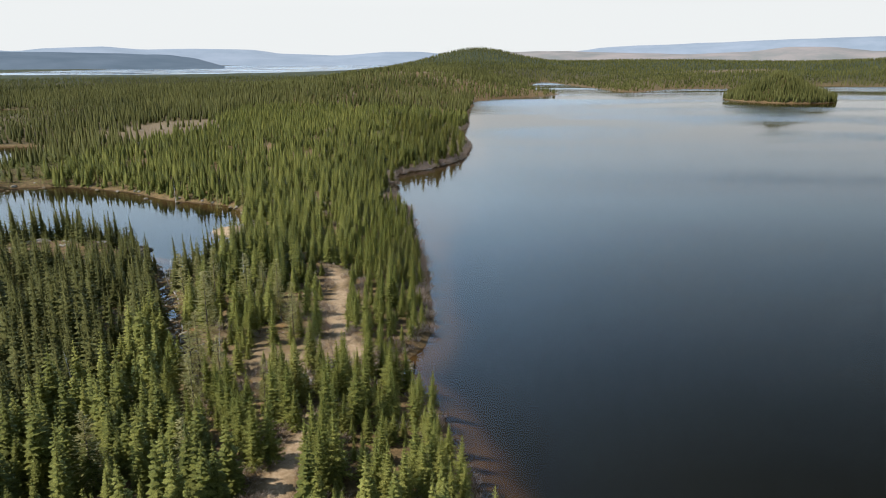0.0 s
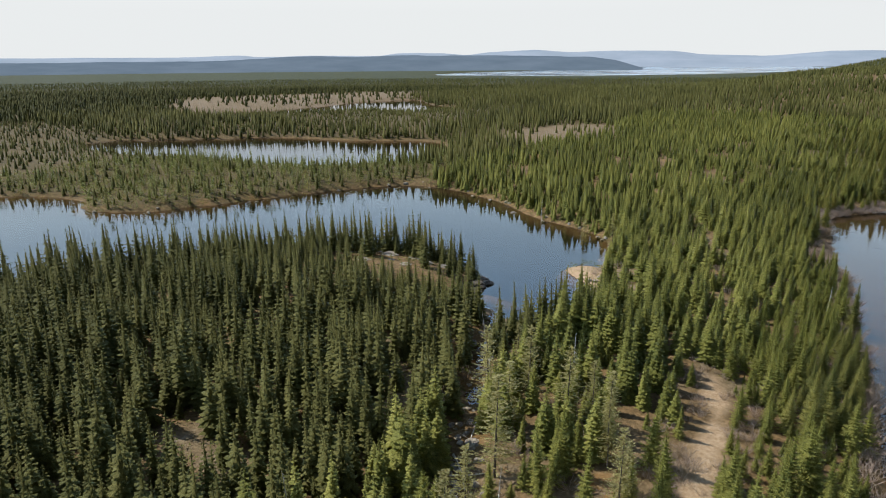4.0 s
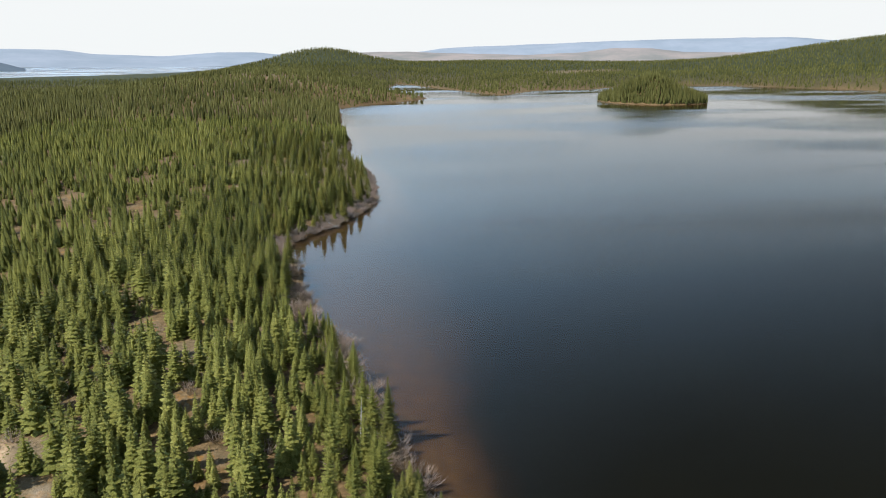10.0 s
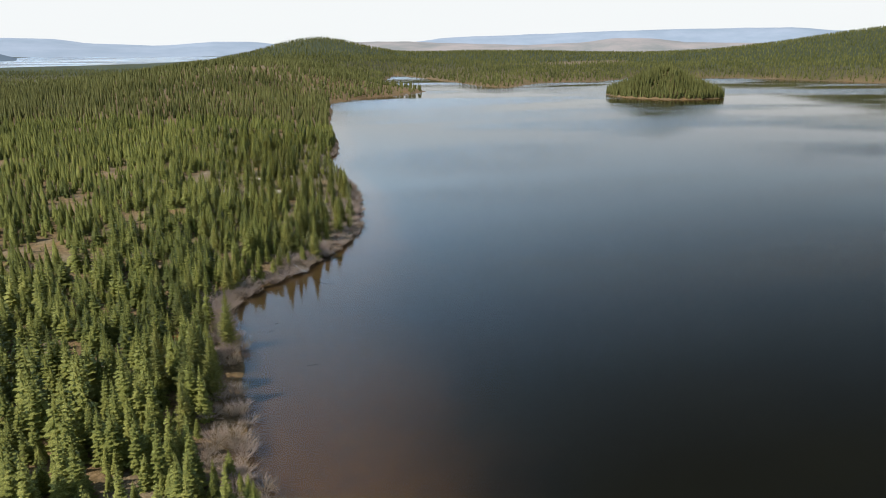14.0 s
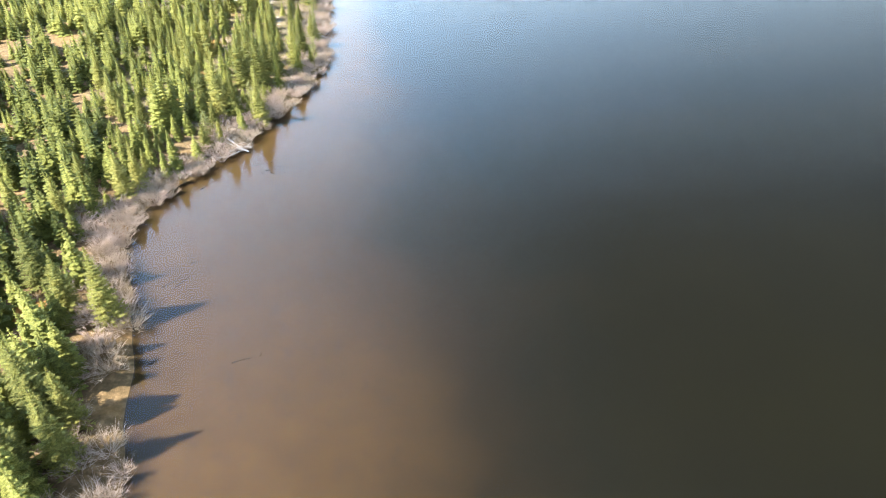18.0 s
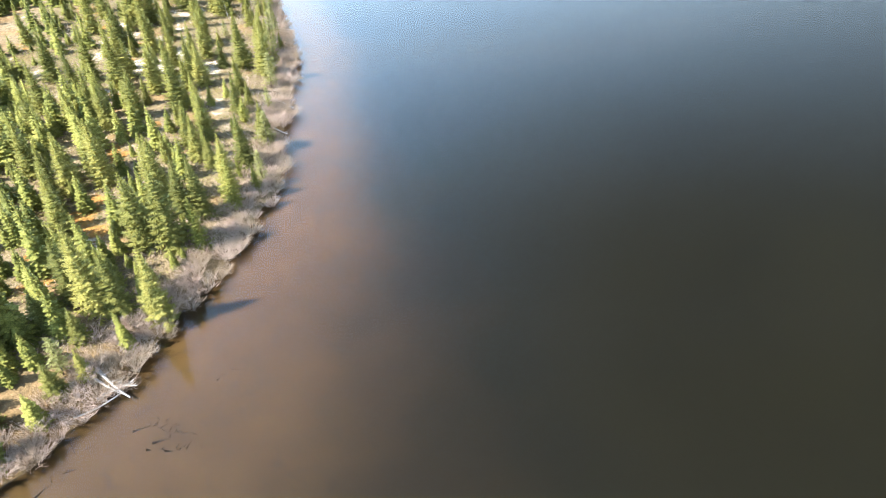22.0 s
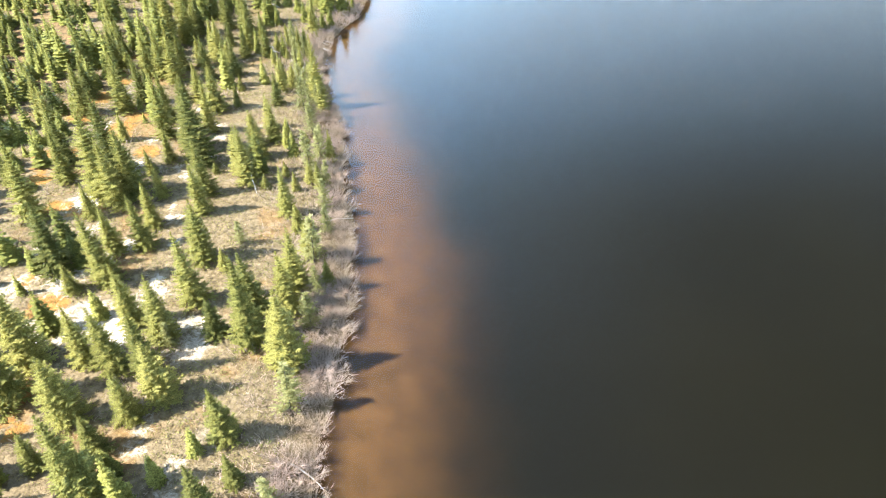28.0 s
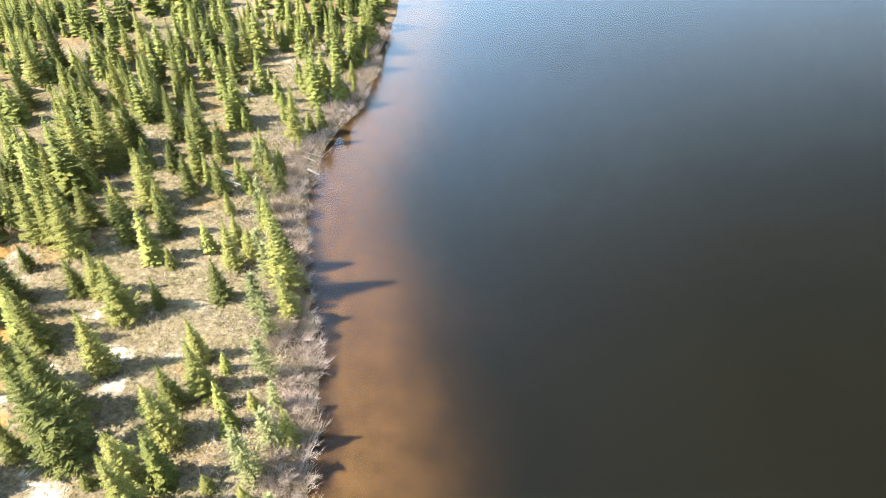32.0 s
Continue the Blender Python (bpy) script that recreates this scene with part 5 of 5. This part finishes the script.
for i, (x, y, h) in enumerate([(6.2, 243, 2.8), (7.0, 250.5, 3.4), (7.6, 259, 2.6), (8.0, 266, 3.6), (8.9, 274, 2.9), (8.6, 282, 3.8), (9.2, 290, 3.0), (7.4, 297, 3.9), (7.0, 305, 3.1), (5.6, 311, 3.6),
                               (4.6, 318, 2.8), (3.6, 325, 3.4), (2.2, 284, 2.0), (-1.0, 272, 2.2), (1.4, 300, 2.4), (-3.2, 228, 2.6), (-8.6, 219.6, 2.9), (9.0, 294, 2.6), (8.2, 299.5, 3.2), (8.0, 302, 2.4), (6.6, 308.5, 3.3), (6.9, 312.5, 2.5), (5.4, 315.5, 3.0), (5.5, 320.5, 2.3), (3.9, 322.5, 3.1), (4.4, 328, 2.6), (2.8, 331, 3.2), (9.6, 286, 2.5), (9.3, 277.5, 2.7)]):
    r = random.Random(960 + i)
    tree = new("larch_tree")
    tree.empty_display_size = 0.3
    tree.matrix_basis = pose(x, y, ground_at(x, y) - 0.05, r.uniform(-4, 4), r.uniform(-4, 4), r.uniform(0, 360)) @ Matrix.Diagonal((h * r.uniform(1.1, 1.5), h * r.uniform(1.1, 1.5), h * 1.3, 1))
    part("trunk", spruce_trunks[i % 3], tree)
    part("crown", bank_crowns[i % 4], tree)
    tagged(tree, "small feathery pale olive larch behind the shoreline bushes", "tree", "larches")
rng = np.random.default_rng(77)
lx, ly = jittered(-225, -95, 100, 212, 2.7)
ld = sample(MD, lx, ly)
ok = (ld > 1.5) & (ld < 40) & (rng.uniform(0, 1, lx.shape) < 0.55)
lx, ly = lx[ok], ly[ok]
lh = rng.uniform(1.8, 5.2, lx.shape)
scatter("larch_wood", "young grey-green larches and birches on the pond bank", "forest", [larch_shape(520 + i, 11, 5, 0.20, 0.05) for i in range(4)], LARCH_WOOD, lx, ly, sample(MZ, lx, ly), lh, lh, 78)
sx, sy = jittered(-230, -38, 36, 262, 1.15)
sd = sample(MD, sx, sy)
ok = (sd > 0.3) & (sd < np.where((sx < -112) | (sy < 128), 40, 3.5)) & (rng.uniform(0, 1, sx.shape) < np.where((sx > -112) & (sd > 3.5), 0.4, 0.85))
sx, sy = sx[ok], sy[ok]
sh = rng.uniform(0.6, 1.5, sx.shape)
scatter("scrub", "low olive-green scrub on the pond banks", "shrubs", [clump_shape(440 + i, 11) for i in range(4)], SCRUB, sx, sy, sample(MZ, sx, sy), sh, sh * 1.2, 80)
ux, uy = jittered(-50, 6, 36, 222, 3.2)
ud = sample(MD, ux, uy)
ok = (ud > 0.6) & (rng.uniform(0, 1, ux.shape) < np.where(np.hypot((ux + 20) / 14, (uy - 76) / 13) < 1, 1.0, 0.42))
ux, uy = ux[ok], uy[ok]
uh = rng.uniform(0.5, 1.5, ux.shape)
scatter("undergrowth", "low leafless scrub between the forest trees", "shrubs", twigs, TWIG, ux, uy, sample(MZ, ux, uy) - 0.05, uh, uh, 79)

tx, ty = jittered(-26, -6, 34, 106, 0.9)
near_track = np.minimum(along(tx, ty, TRACK), along(tx, ty, TRACK_NEAR))
ok = (near_track > 1.2) & (near_track < 4.0) & (rng.uniform(0, 1, tx.shape) < 0.55) & (sample(MD, tx, ty) > 0.5)
tx, ty = tx[ok], ty[ok]
th = rng.uniform(0.4, 1.0, tx.shape)
scatter("undergrowth", "knee-high pinkish twiggy shrubs beside the sandy track", "shrubs", twigs, TWIG, tx, ty, sample(MZ, tx, ty) - 0.05, th, th * 1.1, 83)


def snag_shape(seed):
    """A dead trunk with the stubs of its branches."""
    r = random.Random(seed)
    v, f = [list(q) for q in trunk_shape(0.014, 1.0, 5, 0.012, seed)]
    v, f = [tuple(p) for p in v], [tuple(p) for p in f]
    for _ in range(26):
        z, a = r.uniform(0.25, 0.95), r.uniform(0, 6.283)
        ln = 0.11 * (1.1 - z) * r.uniform(0.5, 1.3)
        p, q = Vector((0, 0, z)), Vector((math.cos(a) * ln, math.sin(a) * ln, z - ln * r.uniform(0.1, 0.6)))
        n = len(v)
        v += [(p.x, p.y, p.z + 0.006), (p.x, p.y, p.z - 0.006), tuple(q), (p.x + 0.006 * math.sin(a), p.y - 0.006 * math.cos(a), p.z)]
        f += [(n, n + 1, n + 2), (n, n + 3, n + 2)]
    return np.array(v), np.array(f)


snags = [mesh_of("dead_tree", *snag_shape(610 + i), DRIFT) for i in range(3)]
for i, (x, y, h, tilt) in enumerate([(-40.9, 111.5, 4.5, 8), (-40.3, 116.6, 3.8, -12), (-70, 165.7, 6.5, 2), (-44.2, 98.5, 5.5, 10), (-46, 102.5, 5.0, -14), (-27, 71, 5.5, 6),
                                     (-9.7, 127.5, 6.0, 3), (2.5, 292, 2.2, 9), (-38, 60, 6.0, 4), (-30, 92, 6.5, -5), (4.2, 321, 3.0, 20)]):
    ob = new("dead_tree", snags[i % 3])
    ob.matrix_basis = pose(x, y, ground_at(x, y) - 0.05, tilt, tilt * 0.6, i * 77) @ Matrix.Diagonal((h, h, h, 1))
    tagged(ob, "bare grey dead tree with broken branch stubs", "tree", "dead trees")


def boulder_mesh(seed, flat):
    r = random.Random(seed)
    bm = bmesh.new()
    bmesh.ops.create_icosphere(bm, subdivisions=3, radius=1.0)
    off = Vector((seed * 3.1, seed * 1.7, 0))
    for p in bm.verts:
        q = p.co.normalized()
        p.co = q * (0.8 + 0.34 * noise.noise(q * 1.3 + off) + 0.14 * noise.noise(q * 3.5 + off))
        p.co.z = max(p.co.z, -0.55) * flat
    me = bpy.data.meshes.new("boulder")
    bm.to_mesh(me)
    bm.free()
    me.materials.append(STONE)
    return me


stones = [boulder_mesh(i + 1, 0.55 + 0.1 * (i % 3)) for i in range(6)]
slabs = [boulder_mesh(i + 20, 0.22) for i in range(3)]


def boulder(x, y, size, i, label, group, meshes, sink=0.3):
    r = random.Random(1300 + i)
    ob = new("boulder", meshes[i % len(meshes)])
    ob.matrix_basis = pose(x, y, max(ground_at(x, y), -0.25) + size * (0.5 - sink) * 0.4, 0, 0, r.uniform(0, 360)) @ Matrix.Diagonal((size * r.uniform(0.9, 1.5), size, size * r.uniform(0.8, 1.1), 1))
    tagged(ob, label, "rock", group)


k = Mat("dark_ledge_stone", 0.8)
k.bump(k.noise(4.0, 6.0), 0.7, 0.12)
LEDGE = k.colour(k.ramp(k.noise(3.0, 6.0), (0.3, (0.045, 0.036, 0.028)), (0.7, (0.15, 0.125, 0.098)))).m
ledges = [boulder_mesh(i + 40, 0.6) for i in range(3)]
for me in ledges:
    me.materials[0] = LEDGE
for i, (x, y, s) in enumerate([(-58.6, 119.5, 1.5), (-57.6, 117.0, 1.3), (-57.9, 121.6, 1.2), (-59.6, 122.6, 1.1), (-56.9, 114.8, 0.9)]):
    boulder(x, y, s, i + 400, "dark undercut rock ledge at the pond's edge", "pond ledge", ledges, 0.1)
# along the creek bed
r = random.Random(8)
for i in range(170):
    k = r.uniform(0, len(CREEK) - 1.01)
    (ax, ay), (bx2, by2) = CREEK[int(k)], CREEK[int(k) + 1]
    g = k - int(k)
    boulder(ax + (bx2 - ax) * g + r.gauss(0, 1.0), ay + (by2 - ay) * g + r.gauss(0, 1.0), r.uniform(0.18, 0.55), i, "grey weathered boulder in the shallow creek bed", "creek boulders", stones)
# along the pond banks
ring = rounded(POND)
for i in range(130):
    k = r.uniform(0, len(ring) - 1.01)
    (ax, ay), (bx2, by2) = ring[int(k)], ring[int(k) + 1]
    if ax < -165 or ay < 60:
        continue
    g = k - int(k)
    boulder(ax + (bx2 - ax) * g + r.gauss(0, 0.8), ay + (by2 - ay) * g + r.gauss(0, 0.8), r.uniform(0.2, 0.75), i + 100, "pale grey boulder at the pond's edge", "pond boulders", stones)
for i, (x, y, s) in enumerate([(-78.5, 114, 1.3), (-77.4, 119.7, 1.9), (-73, 121, 1.5), (-84, 117, 1.2), (-69, 119.5, 1.1), (-88, 113, 1.0), (-71, 116, 1.2), (-75, 117, 0.8), (-54.6, 112.4, 1.1), (-55.6, 110.8, 0.8), (-66, 120, 1.3), (-80.5, 121.5, 1.2)]):
    boulder(x, y, s, i + 300, "broad slab of pale lichened bedrock on the point", "bedrock slabs", slabs, 0.55)


def log_mesh(seed, length, radius, stubs, material):
    """A lying trunk: a tapered, slightly bent pole with broken branches."""
    r = random.Random(seed)
    v, f = [], []
    sides, levels = 7, 6
    for i in range(levels):
        t = i / (levels - 1)
        q = radius * (1 - 0.6 * t) * r.uniform(0.92, 1.08)
        cy, cz = 0.06 * length * math.sin(t * 2.6 + seed), q + 0.02 * length * math.sin(t * 4 + seed)
        for j in range(sides):
            a = 6.283 * j / sides
            v.append((length * (t - 0.5), cy + math.cos(a) * q, cz + math.sin(a) * q))
    for i in range(levels - 1):
        for j in range(sides):
            a, b = i * sides + j, i * sides + (j + 1) % sides
            f += [(a, b, b + sides), (a, b + sides, a + sides)]
    for e in (0, levels - 1):
        for j in range(1, sides - 1):
            f.append((e * sides, e * sides + j, e * sides + j + 1))
    for _ in range(stubs):
        x0, a, ln = r.uniform(-0.4, 0.45) * length, r.uniform(0, 3.14), length * r.uniform(0.12, 0.3)
        tip = (x0 + ln * 0.6, math.cos(a) * ln, radius + abs(math.sin(a)) * ln * 0.7)
        n = len(v)
        w = radius * 0.35
        v += [(x0 - w, 0, radius), (x0 + w, 0, radius), (x0, w, radius + w), tip]
        f += [(n, n + 1, n + 3), (n + 1, n + 2, n + 3), (n + 2, n, n + 3)]
    return mesh_of("log", np.array(v), np.array(f), material)


def lay(name, ax, ay, bx2, by2, radius, seed, stubs, material, label, group, lift=0.0):
    ob = new(name, log_mesh(seed, math.hypot(bx2 - ax, by2 - ay), radius, stubs, material))
    cx, cy = (ax + bx2) / 2, (ay + by2) / 2
    za, zb = ground_at(ax, ay), ground_at(bx2, by2)
    if lift:
        za, zb = max(za, 0.0), max(zb, 0.0)
    if material is SUNKEN:
        za, zb = za - radius * 1.5, zb - radius * 1.5
    slope = math.degrees(math.atan2(zb - za, math.hypot(bx2 - ax, by2 - ay)))
    ob.matrix_basis = Matrix.Translation((cx, cy, (za + zb) / 2 + lift)) @ pose(0, 0, 0, 0, -slope, math.degrees(math.atan2(by2 - ay, bx2 - ax)))
    tagged(ob, label, "log", group)


WHITE = "bleached driftwood trunk lying at the waterline"
for i, q in enumerate([(-6.6, 219.6, -3.9, 217.2, 0.15), (-7.6, 216.0, -4.6, 217.8, 0.08), (-5.4, 218.6, -3.7, 218.0, 0.10), (5.6, 335.4, 7.2, 334.6, 0.09), (-1.4, 330.8, 0.6, 329.4, 0.09),
                       (8.6, 347.2, 10.9, 345.2, 0.08), (7.4, 254.5, 9.4, 253.8, 0.11), (9.0, 279.4, 11.6, 278.2, 0.08), (8.8, 268.5, 10.9, 270.3, 0.07), (9.7, 297.5, 11.0, 300.6, 0.10),
                       (8.4, 262, 10.4, 260.2, 0.07), (9.4, 287.5, 11.9, 289.4, 0.07),
                       (6.5, 333.0, 7.8, 332.5, 0.13), (5.4, 336.2, 8.0, 336.1, 0.08), (-2.5, 349.7, -1.1, 347.5, 0.09), (-1.4, 329.8, 0.8, 328.3, 0.09), (9.1, 347.2, 10.3, 345.1, 0.08), (-6.2, 217.2, -4.0, 218.5, 0.15), (-5.6, 217.6, -4.8, 219.2, 0.11), (-6.6, 218.8, -4.1, 217.4, 0.1)]):
    lay("driftwood_log", *q, 40 + i, 4, DRIFT, WHITE, "driftwood", 0.12)
for i, q in enumerate([(-35, 76.5, -31.5, 73.6, 0.12), (-33.5, 74, -30.5, 75.8, 0.09), (-26.8, 64.8, -22.8, 65.6, 0.12), (-16.2, 66, -12.6, 69.3, 0.10), (-17, 68, -14, 65.4, 0.08), (-43, 97, -40, 90.5, 0.09), (-36.5, 83, -34.4, 77.6, 0.10), (-14, 71, -9.8, 69.6, 0.09)]):
    lay("fallen_log", *q, 70 + i, 5, DRIFT, "grey fallen trunk lying across the creek bed", "fallen logs", 0.15)
for i, q in enumerate([(-9.1, 210.2, -6.6, 213.9, 0.10), (-2.7, 212.6, -0.2, 212.3, 0.16), (-2.1, 215.3, -0.2, 213.4, 0.14), (1.7, 217.8, 3.4, 218.9, 0.12),
                       (-12, 194.1, -9.8, 195.4, 0.16),
                       (-3.7, 214.2, -1.4, 214.7, 0.09), (-2.3, 212.9, 0.4, 213.6, 0.12), (-1.5, 212.2, 1.4, 211.9, 0.1), (-1.8, 214.9, -0.1, 212.7, 0.08), (-3.1, 215.5, -1.3, 213.5, 0.09), (-11.3, 193.3, -9.0, 195.6, 0.07), (-5.8, 183.2, -2.8, 183.6, 0.08), (-9.6, 197.0, -6.5, 198.0, 0.07), (-11.8, 184.5, -10.8, 187.4, 0.07), (-6.7, 185.6, -5.4, 186.6, 0.06), (9.6, 250.1, 11.8, 252.2, 0.07), (4.2, 225.1, 5.6, 225.4, 0.07)]):
    lay("sunken_log", *q, 90 + i, 7, SUNKEN, "dark waterlogged branch on the shallow lake bed", "sunken logs")
